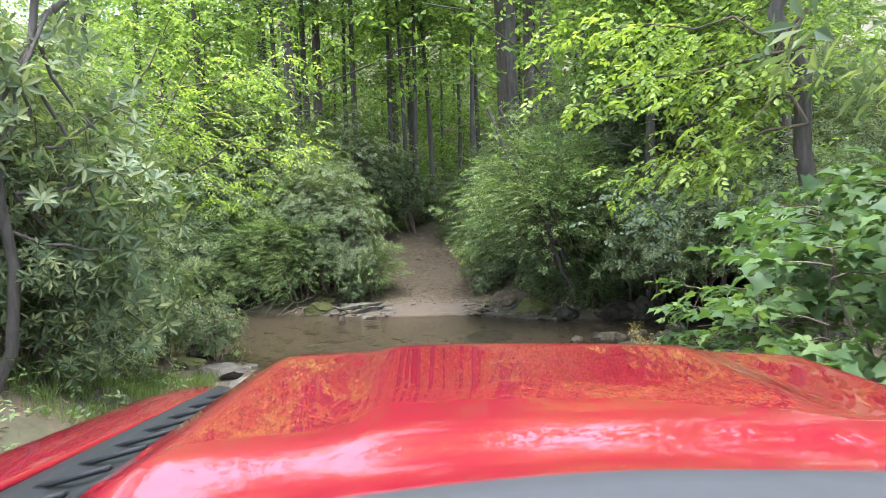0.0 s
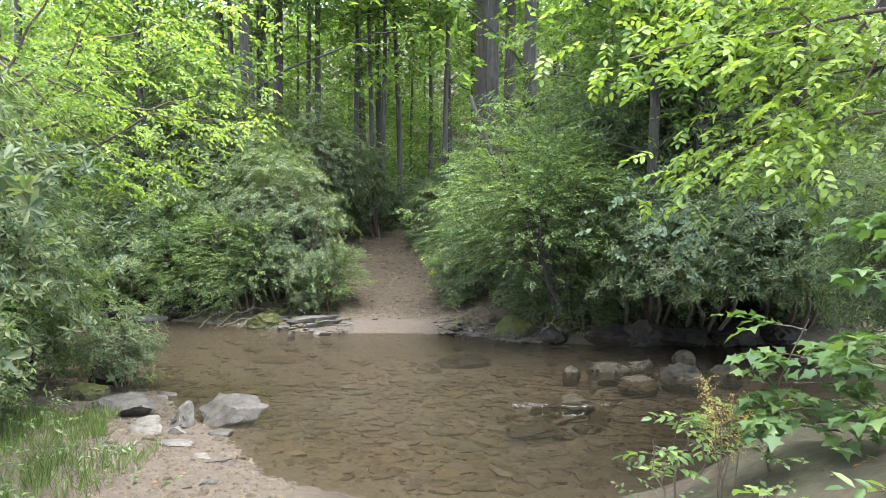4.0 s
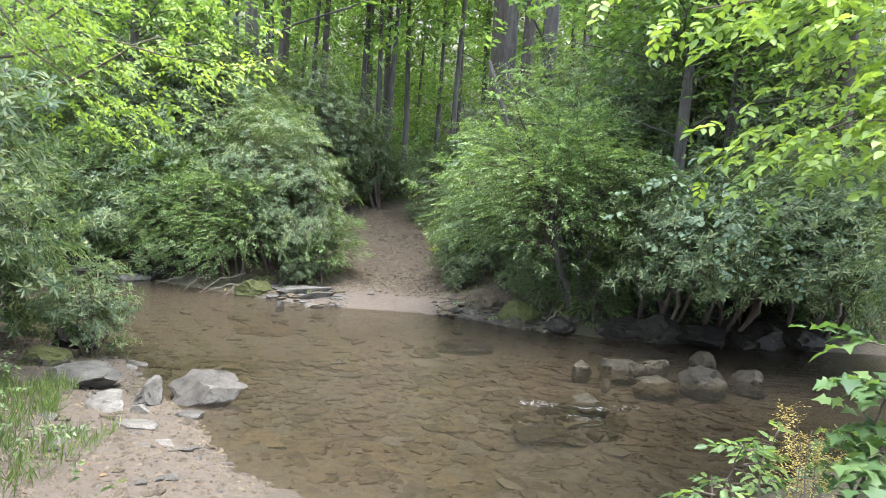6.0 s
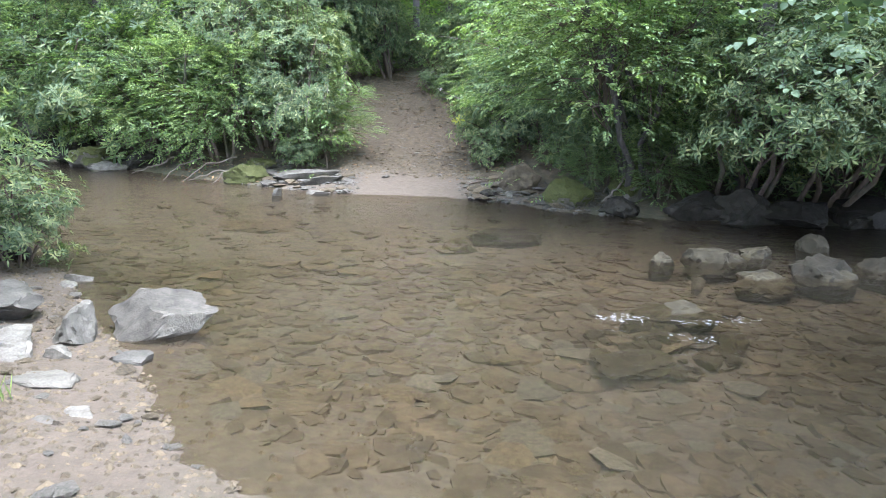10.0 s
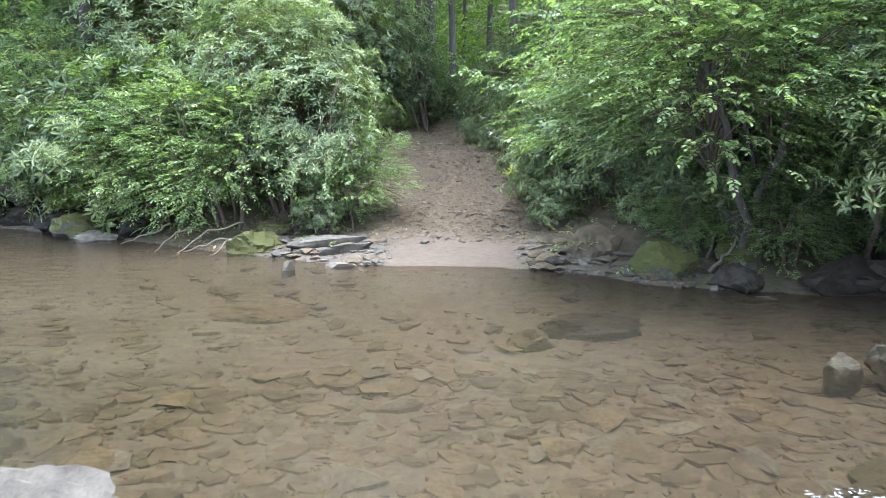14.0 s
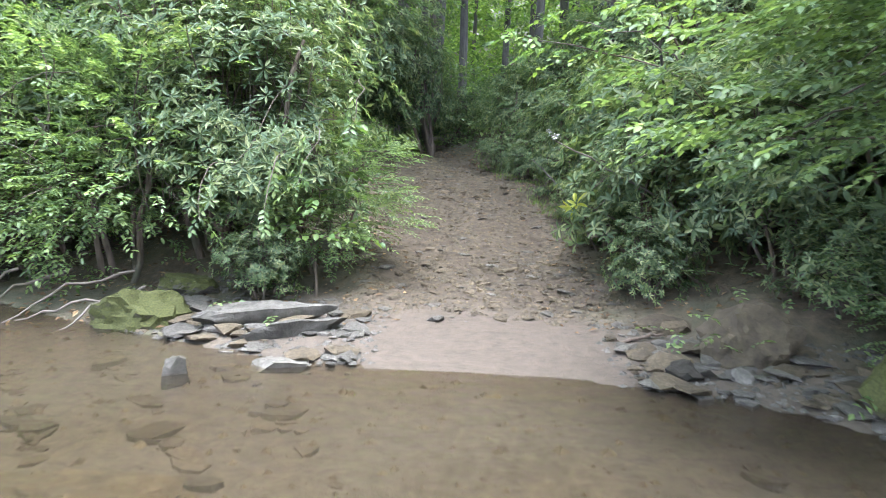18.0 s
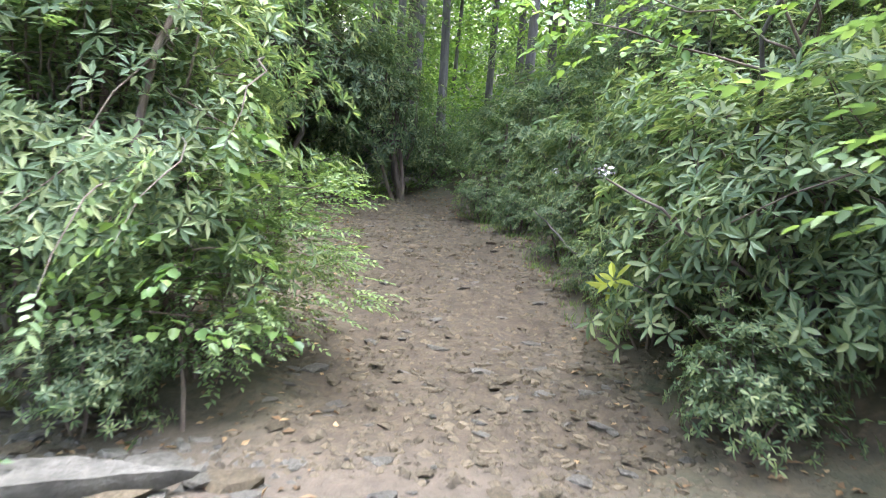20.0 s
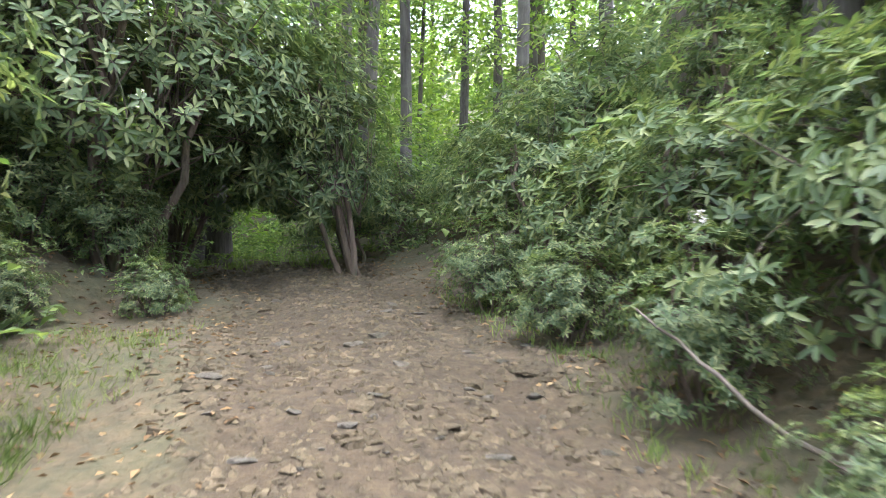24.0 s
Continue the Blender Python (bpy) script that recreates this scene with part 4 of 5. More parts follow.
thicket("far_woods", 900, (-60, 60), (52, 64), (1, 24), 12, .42, FOREST, "sunlit green woods on the slope", 310, 1.0)
thicket("far_woods", 1400, (-85, 85), (62, 105), (0, 36), 12, .5, FOREST, "far sunlit green woods closing the view", 303, 1.0)
thicket("undergrowth", 170, (-26, -7), (-9, 13), (.2, 1.6), 12, .18, LAUREL, "dense green undergrowth on the near bank", 306)
thicket("undergrowth", 150, (7, 26), (-9, 10), (.2, 1.6), 12, .18, LAUREL, "dense green undergrowth on the near bank", 307)
thicket("undergrowth", 110, (-26, -8), (26, 34), (.2, 1.6), 12, .18, LAUREL, "dense green undergrowth on the far bank", 308)
thicket("undergrowth", 120, (7, 26), (20, 32), (.2, 1.6), 12, .18, LAUREL, "dense green undergrowth on the far bank", 309)
for k in range(14):
    side = -1 if k % 2 else 1
    plant((OAK, POPLAR, POLE)[k % 3], side * rng.uniform(11, 26), rng.uniform(-12, 9), rng.uniform(0, 360), rng.uniform(.8, 1.1), group="forest trees")

# ---- rocks ----


def rock_mesh(seed, size, mat, sub=3, cuts=14, rough=.07, flat=.42, layers=0.0):
    """A rock: a ball cut by planes, with a worn uneven skin."""
    r = np.random.default_rng(seed)
    bm = bmesh.new()
    bmesh.ops.create_icosphere(bm, subdivisions=sub, radius=1.0)
    v = np.array([p.co[:] for p in bm.verts])
    for _ in range(cuts):
        n = unit(r.normal(0, 1, 3))
        d = r.uniform(flat, .8)
        v -= n * np.maximum(0, v @ n - d)[:, None]
    for p, q in zip(bm.verts, v):
        k = 1 + rough * 1.6 * noise.noise(Vector(q * 2.2 + seed)) + rough * noise.noise(Vector(q * 5 + seed)) + rough * .6 * noise.noise(Vector(q * 11 + seed)) + layers * noise.noise(Vector((q[0] * 1.4 + seed, q[1] * 1.4, q[2] * 8 + q[0] * 3)))
        p.co = Vector(q * k)
        p.co.x *= size[0]
        p.co.y *= size[1]
        p.co.z *= size[2]
    me = bpy.data.meshes.new("rock")
    bm.to_mesh(me)
    bm.free()
    for f in me.polygons:
        f.use_smooth = True
    me.set_sharp_from_angle(angle=radians(24))
    me.materials.append(mat)
    return me


def boulder(seed, x, y, w, top, mat, label, depth=.75, turn=0.0, tilt=0.0, name="boulder", base=None, rise=0.0):
    """A rock w wide whose top stands that high over the water."""
    g = on_land(x, y) - .05 if base is None else base
    h = max(.06, top - g)
    ob = new(name, rock_mesh(seed, (w * .70, w * .70 * depth, h * .95), mat, 4 if w > .4 else 3, 5 if mat is MOSS_COVERED else 7 if mat in (STONE_MOSS, RIFFLE_STONE) else 10 if mat is STONE_DARK else 17, .09 if mat is STONE else .11, .42 if mat is STONE else .72 if mat is MOSS_COVERED else .62 if mat in (STONE_MOSS, RIFFLE_STONE) else .55, .07 if mat is STONE else .0))
    ob.matrix_basis = pose(x, y, g + h * .33, tilt, -rise, turn)
    return tagged(ob, label, "rock")


PALE, MOSSY, WET, FLAT = ("pale grey angular boulder on the sandy creek bar", "grey boulder with green moss on its top at the water's edge", "dark wet boulder standing in the shaded creek",
                          "flat grey slab of rock lying on the bank")
WETMOSS = "dark boulder with a little moss standing in the shaded creek"
for k, (x, y, w, top, mat, label, depth, turn, tilt) in enumerate((
        (-2.55, 12.72, .95, .31, STONE, PALE, .5, 12, -6), (-4.1, 12.9, .85, .30, STONE, PALE, .75, -20, 4), (-3.1, 12.45, .42, .26, STONE, PALE, .9, 40, 0), (-3.4, 11.95, .52, .24, STONE, PALE, .9, 10, 0),
        (-3.05, 11.98, .24, .13, STONE, PALE, .8, 0, 0), (-2.95, 11.5, .46, .13, STONE, PALE, .7, -8, 0), (-2.5, 12.05, .38, .10, STONE, PALE, .6, 15, 0), (-2.45, 11.0, .2, .10, STONE, PALE, .9, 0, 0),
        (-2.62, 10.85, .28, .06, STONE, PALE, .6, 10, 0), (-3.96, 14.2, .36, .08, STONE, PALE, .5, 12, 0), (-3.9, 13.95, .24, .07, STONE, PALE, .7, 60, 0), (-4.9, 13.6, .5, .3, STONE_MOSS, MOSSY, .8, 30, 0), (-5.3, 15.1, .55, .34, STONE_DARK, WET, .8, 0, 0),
        (-3.3, 10.6, .3, .22, STONE, PALE, .8, 30, 0), (-3.75, 11.3, .34, .24, STONE, PALE, .8, 75, 0),
        (3.55, 15.75, .62, .11, RIFFLE_STONE, WETMOSS, .8, 10, 0), (4.25, 16.1, .46, .07, RIFFLE_STONE, WETMOSS, .8, 50, 0), (3.82, 14.9, .56, .01, RIFFLE_STONE, WET, .7, 0, 0), (4.66, 15.1, .62, .13, RIFFLE_STONE, WETMOSS, .8, 20, 8),
        (5.6, 15.4, .5, .08, RIFFLE_STONE, WET, .9, 0, 0), (2.86, 15.6, .28, .06, RIFFLE_STONE, WET, .7, 15, 0), (5.2, 16.4, .4, .13, RIFFLE_STONE, WET, .8, 30, 0), (2.36, 13.7, .66, .0, RIFFLE_STONE, WET, .7, 8, 0), (3.08, 14.98, .14, .0, STONE, WET, .7, 8, 0),
        (1.6, 12.55, .62, -.07, RIFFLE_STONE, "wet brown rock breaking the shallow riffle", .6, 20, 0), (2.06, 12.95, .28, -.04, RIFFLE_STONE, "wet brown rock breaking the shallow riffle", .8, 50, 0), (1.9, 13.4, .24, -.05, RIFFLE_STONE, WET, .7, 0, 0), (2.7, 13.0, .3, -.05, RIFFLE_STONE, WET, .7, 40, 0),
        (-3.85, 21.25, .62, .30, MOSS_COVERED, MOSSY, .75, 20, 0), (-3.75, 22.2, .46, .34, STONE_MOSS, MOSSY, .8, 0, 0), (-3.4, 21.2, .44, .10, STONE, FLAT, .6, 0, 0), (-2.6, 21.15, 1.15, .32, STONE, FLAT, .2, 16, 8), (-2.3, 20.8, 1.0, .22, STONE, FLAT, .17, 20, 8),
        (-2.3, 20.05, .42, .07, STONE, FLAT, .5, 8, 0), (-2.93, 19.75, .2, .16, STONE, "small pointed grey stone standing in the water", .6, 30, 20), (1.58, 20.45, .58, .58, STONE_WARM, "rounded brown-grey boulder on the far bank", .8, 0, 0),
        (1.12, 21.2, .6, .28, STONE_WARM, "brown broken rock on the far bank", .6, 20, 8), (2.32, 19.3, .62, .43, MOSS_COVERED, "large boulder covered with green moss on the far bank", .85, 0, 0), (3.5, 19.6, .8, .5, STONE_MOSS, MOSSY, .7, 30, 0), (1.5, 22.5, .42, .42, STONE_MOSS, MOSSY, .8, 0, 0),
        (.75, 20.6, .4, .16, STONE_WARM, "brown broken rock on the far bank", .7, 60, 0), (.95, 20.1, .34, .13, STONE_DARK, "brown broken rock on the far bank", .8, 10, 0), (1.35, 20.0, .3, .12, STONE, "brown broken rock on the far bank", .8, 100, 0),
        (1.0, 17.4, .85, -.08, STONE_DARK, "dark flat slab just breaking the water", .4, 6, 0), (-2.9, 18.1, 1.0, -.13, STONE_WARM, "broad brown slab under the water", .6, 10, 0), (.3, 17.0, .5, -.08, STONE_WARM, "broad brown slab under the water", .6, 0, 0),
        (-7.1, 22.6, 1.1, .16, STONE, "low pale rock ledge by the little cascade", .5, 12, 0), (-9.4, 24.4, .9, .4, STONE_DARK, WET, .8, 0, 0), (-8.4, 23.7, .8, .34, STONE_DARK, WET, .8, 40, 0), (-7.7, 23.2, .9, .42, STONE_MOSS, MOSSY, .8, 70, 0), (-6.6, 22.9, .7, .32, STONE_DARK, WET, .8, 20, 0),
        # the boulders near y 18.5 are added, unseen, to stand in for bank shade
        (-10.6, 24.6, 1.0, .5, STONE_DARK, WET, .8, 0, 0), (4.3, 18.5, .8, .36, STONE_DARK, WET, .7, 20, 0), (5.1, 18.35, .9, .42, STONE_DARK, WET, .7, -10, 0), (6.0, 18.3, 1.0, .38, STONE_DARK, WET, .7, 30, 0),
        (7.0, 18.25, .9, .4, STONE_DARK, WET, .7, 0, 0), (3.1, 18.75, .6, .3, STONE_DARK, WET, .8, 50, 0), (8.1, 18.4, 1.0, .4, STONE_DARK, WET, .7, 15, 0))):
    boulder(400 + k, x, y, w, top, mat, label, depth, turn, tilt, base=-.19 if x > 1.4 and 12 < y < 16.6 else None, rise=15 if k == 0 else 9 if label == FLAT and w > .9 else 0)

# flat stones of the creek's bed and stones of the track, each on one of a few shared meshes
RIFFLES = [rock_mesh(520 + k, (1, .7, .42), RIFFLE_STONE, 2, 8, .12, .6) for k in range(5)]
SHAPES = [rock_mesh(500 + k, (1, .62 + .1 * (k % 4), .22 + .05 * (k % 3)), (STONE_WARM, STONE, STONE_WARM, STONE)[k % 4], 1, 9, .10) for k in range(14)]
r_ = np.random.default_rng(33)


def pieces(name, n, xs, ys, sizes, sink, keep, shapes=SHAPES):
    made = 0
    for _ in range(n * 6):
        if made >= n:
            break
        x, y = r_.uniform(*xs), r_.uniform(*ys)
        if not keep(x, y):
            continue
        s = sizes[0] + (sizes[1] - sizes[0]) * r_.random() ** 2.2
        ob = new(name, shapes[int(r_.integers(len(shapes)))])
        ob.parent = ground
        ob.matrix_basis = pose(x, y, on_land(x, y) + s * sink, r_.normal(0, 5), r_.normal(0, 5), r_.uniform(0, 360)) @ Matrix.Diagonal((s, s, s * r_.uniform(.6, 1.2), 1))
        made += 1


def broken_water(x, y):
    return ((x - 2.0) / .85) ** 2 + ((y - 12.95) / .5) ** 2 < 1


in_creek = lambda x, y: near_edge(x) + .7 < y < far_edge(x) - .2
pieces("bed_stone", 300, (-3.2, 2.8), (9.8, 17.0), (.07, .30), .06, in_creek)
on_track = lambda x, y: abs(x - road_x(y)) < 1.25 and y > far_edge(x) + 1.2 * r_.random()
pieces("track_stone", 290, (-4, 1.2), (21.6, 31), (.03, .14), .04, on_track)
on_landing = lambda x, y: far_edge(x) + .05 < y < far_edge(x) + 1.6 and (x < -1.7 or x > .5)
pieces("ramp_stone", 110, (-1.6, .9), (20.9, 23.4), (.03, .13), .06, lambda x, y: abs(y - 21.7 - .3 * math.sin(x * 2.3)) < .25 or y > 22.2)
pieces("bank_stone", 290, (-4.2, 2.6), (18.6, 22.6), (.05, .27), .10, on_landing)
on_bar = lambda x, y: y < near_edge(x) - .05 and y > near_edge(x) - 3.2
pieces("bar_stone", 190, (-5.6, -1.5), (9.6, 15.4), (.025, .13), .10, on_bar)
pieces("riffle_stone", 46, (1.1, 2.9), (12.4, 13.5), (.06, .17), .25, broken_water, RIFFLES)


def slabs(name, n, xs, ys, sizes, keep, mat, label, thick=(.05, .24)):
    """More flat broken stones, past picking apart, as one sheet of pieces."""
    r = np.random.default_rng(n)
    x, y = r.uniform(*xs, n * 2), r.uniform(*ys, n * 2)
    ok = keep(x, y)
    x, y = x[ok][:n], y[ok][:n]
    m_ = len(x)
    s = sizes[0] + (sizes[1] - sizes[0]) * r.random(m_) ** 2
    k = 8
    a = (np.arange(k) + r.uniform(-.38, .38, (m_, k))) * 6.283 / k
    rad = s[:, None] * r.uniform(.72, 1.08, (m_, k))
    turn = r.uniform(0, 3.14, m_)[:, None]
    px_, py_ = np.cos(a) * rad, np.sin(a) * rad * r.uniform(.45, .8, (m_, 1))
    qx, qy = px_ * np.cos(turn) - py_ * np.sin(turn) + x[:, None], px_ * np.sin(turn) + py_ * np.cos(turn) + y[:, None]
    z0 = land(x, y)[:, None]
    top = z0 + (s * r.uniform(*thick, m_))[:, None] + r.normal(0, .008, (m_, k))
    lower = np.stack([qx, qy, np.repeat(z0 - .05, k, 1)], -1)
    upper = np.stack([x[:, None] + (qx - x[:, None]) * .88, y[:, None] + (qy - y[:, None]) * .88, top], -1)
    v = np.concatenate([lower, upper], 1).reshape(-1, 3)
    base = (np.arange(m_) * 2 * k)[:, None, None]
    i = np.arange(k)
    sides_ = np.stack([i, (i + 1) % k, k + (i + 1) % k, k + i], -1)[None] + base
    caps = (k + np.arange(k))[None, None] + base
    return tagged(new(name, mesh(name, v, [sides_.reshape(-1, 4), caps.reshape(-1, k)], mat)), label, "stones", kind="stuff")


inside = lambda x, y: ((y < 16.2) | (np.sin(x * 7.3 + y * 5.1) > .75)) & (y > near_edge(x) + .5) & (y < far_edge(x) - .1 - 1.6 * np.exp(-((x + .5) / 1.5) ** 2))
slabs("bed_slabs", 2600, (-6, 5), (9.8, 20.4), (.05, .24), inside, BED_STONE, "flat broken brown stones covering the creek bed", (.02, .12))
slabs("dark_bed_slabs", 500, (-5, 6), (9.8, 20), (.05, .26), inside, BED_STONE, "flat dark stones covering the creek bed", (.02, .12))


slabs("bank_slabs", 520, (-4.3, 3.2), (18.4, 23), (.03, .13), lambda x, y: (y > far_edge(x) - .1) & (y < far_edge(x) + 1.5 + .4 * np.sin(x * 5)) & ((x < -1.5) | (x > .45)), STONE, "grey broken stones strewn over the far bank")
slabs("track_slabs", 2600, (-4.5, 1.4), (21.5, 36), (.015, .085), lambda x, y: (wobble(x, y, 1.5, 5) + .5 * wobble(x, y, 4.1, 2) > -.15) & (np.abs(x - road_x(y)) < 1.4) & (y > far_edge(x) + 1.5), STONE_WARM, "flat broken stones set in the washed-out track")


def gravel(name, n, xs, ys, sizes, keep, mat, label):
    """Small stones past counting, as one sheet of pieces."""
    r = np.random.default_rng(len(name) + n)
    x, y = r.uniform(*xs, n * 3), r.uniform(*ys, n * 3)
    ok = keep(x, y)
    x, y = x[ok][:n], y[ok][:n]
    s = sizes[0] + (sizes[1] - sizes[0]) * r.random(len(x)) ** 3
    base = np.array([(1, 0, 0), (.2, .8, 0), (-.9, .3, 0), (-.3, -.8, 0), (.5, -.6, 0), (.1, .1, .55), (-.2, -.1, .5)])
    v = base[None] * (s[:, None, None] * r.uniform(.7, 1.3, (len(x), 7, 3)))
    a = r.uniform(0, 6.28, len(x))
    c, q = np.cos(a)[:, None], np.sin(a)[:, None]
    v = np.stack([v[..., 0] * c - v[..., 1] * q + x[:, None], v[..., 0] * q + v[..., 1] * c + y[:, None], v[..., 2] + (land(x, y) - s * .08)[:, None]], -1)
    t = np.array([(0, 1, 5), (1, 6, 5), (1, 2, 6), (2, 3, 6), (3, 4, 6), (4, 5, 6), (4, 0, 5)])
    f = (np.arange(len(x)) * 7)[:, None, None] + t[None]
    return tagged(new(name, mesh(name, v.reshape(-1, 3), f.reshape(-1, 3), mat)), label, "gravel", kind="stuff")


gravel("track_gravel", 18000, (-5, 2), (20.8, 36), (.008, .055), lambda x, y: (np.abs(x - road_x(y)) < 1.5 + .3 * np.sin(y * 3)) & (y > far_edge(x) + 1.4), STONE_WARM, "grey-brown gravel on the washed-out dirt track")
gravel("bank_gravel", 3600, (-4.4, 3.4), (18, 23), (.008, .05), lambda x, y: (y > far_edge(x)) & (y < far_edge(x) + 1.7) & ((x < -1.5) | (x > .4)), STONE, "pale gravel along the far waterline")
gravel("bar_gravel", 8000, (-7, -1.2), (9, 16), (.008, .045), lambda x, y: (y < near_edge(x) + .1) & (y > near_edge(x) - 3.4), STONE_WARM, "pale gravel on the sandy creek bar")
gravel("bed_gravel", 3500, (-7, 6), (9.6, 21), (.015, .07), lambda x, y: (y > near_edge(x)) & (y < far_edge(x)), STONE_WARM, "brown gravel on the creek bed")

# ---- low growth, litter and wood ----
r_ = np.random.default_rng(71)


def strewn(name, n, xs, ys, keep, make, mat, label, category):
    x, y = r_.uniform(*xs, n * 4), r_.uniform(*ys, n * 4)
    ok = keep(x, y)
    x, y = x[ok][:n], y[ok][:n]
    return tagged(new(name, mesh(name, *make(x, y, land(x, y)), mat)), label, category, kind="stuff")


def blades(size, width, lean_):
    def make(x, y, z):
        n = len(x)
        k = 7
        P = np.repeat(np.stack([x, y, z - .01], 1), k, 0) + r_.normal(0, .035, (n * k, 3)) * np.array([1, 1, 0])
        A = np.array([0, 0, 1.0]) + r_.normal(0, lean_, (n * k, 3))
        return leaf_blades(P, A, r_.normal(0, 1, (n * k, 3)) * np.array([1, 1, .1]), size * r_.uniform(.5, 1.2, n * k), np.full(n * k, width), None)
    return make


def cover_sprays(size, rise):
    def make(x, y, z):
        P = np.stack([x, y, z + r_.uniform(.02, rise, len(x))], 1)
        return sprays(r_, P, r_.normal(0, 1, (len(x), 3)) * np.array([1, 1, .25]) + np.array([0, 0, .25]), size * 3.6, size, size * .5, 7, None)
    return make


def fallen(x, y, z):
    n = len(x)
    return leaf_blades(np.stack([x, y, z + .012], 1), r_.normal(0, 1, (n, 3)) * np.array([1, 1, .15]), np.array([0, 0, 1.0]) + r_.normal(0, .3, (n, 3)), r_.uniform(.04, .10, n), r_.uniform(.025, .05, n), None)


off_track = lambda x, y: np.abs(x - road_x(y)) > 1.55
far_land, near_land = (lambda x, y: y > far_edge(x) + .25), (lambda x, y: y < near_edge(x) - .3)
strewn("grass", 1300, (-6.4, -2.9), (6.5, 12.6), lambda x, y: (y < near_edge(x) - 1.9 + .5 * np.sin(x * 4)) & off_track(x, y), blades(.22, .010, .35), GRASS, "lush grass on the near bank above the creek bar", "grass")
strewn("grass", 420, (-5.2, -2.7), (23.8, 28.5), lambda x, y: np.sin(x * 2.1 + y) + np.cos(y * 1.7) > .2, blades(.14, .008, .4), GRASS, "thin grass tufts in the small clearing", "grass")
strewn("grass", 260, (-.9, 1.0), (24, 31), lambda x, y: x - road_x(y) > 1.15, blades(.12, .008, .4), GRASS, "short grass along the edge of the track", "grass")
strewn("grass", 700, (-8, -1.8), (34.6, 46), lambda x, y: np.abs(x - road_x(y)) < 3, blades(.2, .011, .5), GRASS, "bright grass on the track beyond the bend", "grass")
strewn("ground_cover", 900, (-10, -1.5), (36, 48), lambda x, y: np.abs(x - road_x(y)) < 3.2, cover_sprays(.10, .5), BEECH, "bright seedlings on the track beyond the bend", "ground cover")
strewn("ground_cover", 1500, (-13, 12), (18.5, 36), lambda x, y: off_track(x, y) & far_land(x, y) & ~((x < -2.4) & (x > -5) & (y > 24.4) & (y < 28)), cover_sprays(.075, .4), LAUREL, "low green seedlings and ferns under the bushes", "ground cover")
strewn("ground_cover", 1500, (-10, 10), (-1, 15), lambda x, y: (np.abs(x - road_x(y)) > 1.9) & near_land(x, y) & ((x > 0) | (y < near_edge(x) - 2.6)), cover_sprays(.075, .4), LAUREL, "low green seedlings and ferns on the near banks", "ground cover")
strewn("ground_cover", 1100, (-14, 6), (32, 46), lambda x, y: (np.abs(x - road_x(y)) > 1.5), cover_sprays(.11, .6), LAUREL, "low green seedlings beyond the bend of the track", "ground cover")
strewn("grass", 800, (-5.6, -2.6), (25.6, 29.4), lambda x, y: (x < road_x(y) - 1.25 - .5 * r_.random(len(x))), blades(.11, .005, .6), GRASS, "thin green grass in the clearing beside the track", "grass")
strewn("leaf_litter", 5600, (-6, 3.5), (21, 36), lambda x, y: np.abs(x - road_x(y)) > .7 + .75 * r_.random(len(x)), fallen, LITTER, "brown fallen leaves beside the track", "leaf litter")
strewn("leaf_litter", 1800, (-7, 7), (-2, 12), lambda x, y: (np.abs(x - road_x(y)) > 1.2) & (y < near_edge(x) - 2.2), fallen, LITTER, "brown fallen leaves on the near bank", "leaf litter")


def stick(name, points, r0, r1, mat, label, seed):
    rr = np.random.default_rng(seed)
    p = np.array(points, float)
    base = p[0].copy()
    s = np.linspace(0, len(p) - 1, 9)
    q = np.stack([np.interp(s, np.arange(len(p)), p[:, k]) for k in range(3)], 1) - base
    q[1:-1] += rr.normal(0, .015, (7, 3))
    ob = new(name, mesh(name, *tube(q, np.linspace(r0, r1, 9), 7), mat, True))
    ob.matrix_basis = pose(*base)
    return tagged(ob, label, "driftwood")


for k, (a, b, c) in enumerate((((-4.1, 21.5, .22), (-4.5, 21.2, .2), (-5.0, 21.15, .02)), ((-4.2, 21.9, .42), (-4.7, 21.5, .3), (-5.1, 21.1, .0)), ((-4.0, 21.7, .3), (-4.3, 21.2, .15), (-4.5, 20.9, -.02)),
                               ((-4.9, 22.0, .4), (-5.3, 21.6, .25), (-5.5, 21.2, .0)), ((-5.6, 22.2, .35), (-5.9, 21.9, .2), (-6.4, 21.9, .02)))):
    stick("driftwood", (a, b, c), .018, .007, DRY, "bare bleached stick hanging from the bank into the water", 600 + k)
stick("dead_branch", ((2.0, 22.7, on_land(2.0, 22.7) + .02), (1.4, 22.5, 1.32), (.84, 22.23, 1.54), (.38, 21.7, 1.74), (.04, 21.56, 1.89)), .016, .006, DRY, "bare grey branch leaning in the bushes by the track", 620)
stick("dead_branch", ((1.1, 25.9, on_land(1.1, 25.9) + .02), (.6, 26.2, 1.5), (.35, 26.6, 1.8)), .018, .006, DRY, "curved dry branch under the rhododendron", 621)
stick("driftwood", ((.55, 20.75, on_land(.55, 20.75) + .02), (.75, 20.78, on_land(.75, 20.78) + .02), (1.0, 20.9, on_land(1.0, 20.9) + .04)), .02, .012, STEM, "dark wet stick on the sand", 622)
stick("driftwood", ((2.9, 19.2, .1), (3.15, 19.25, .35), (3.3, 19.3, .55)), .03, .012, DRY, "pale broken limb beside the mossy boulder", 623)

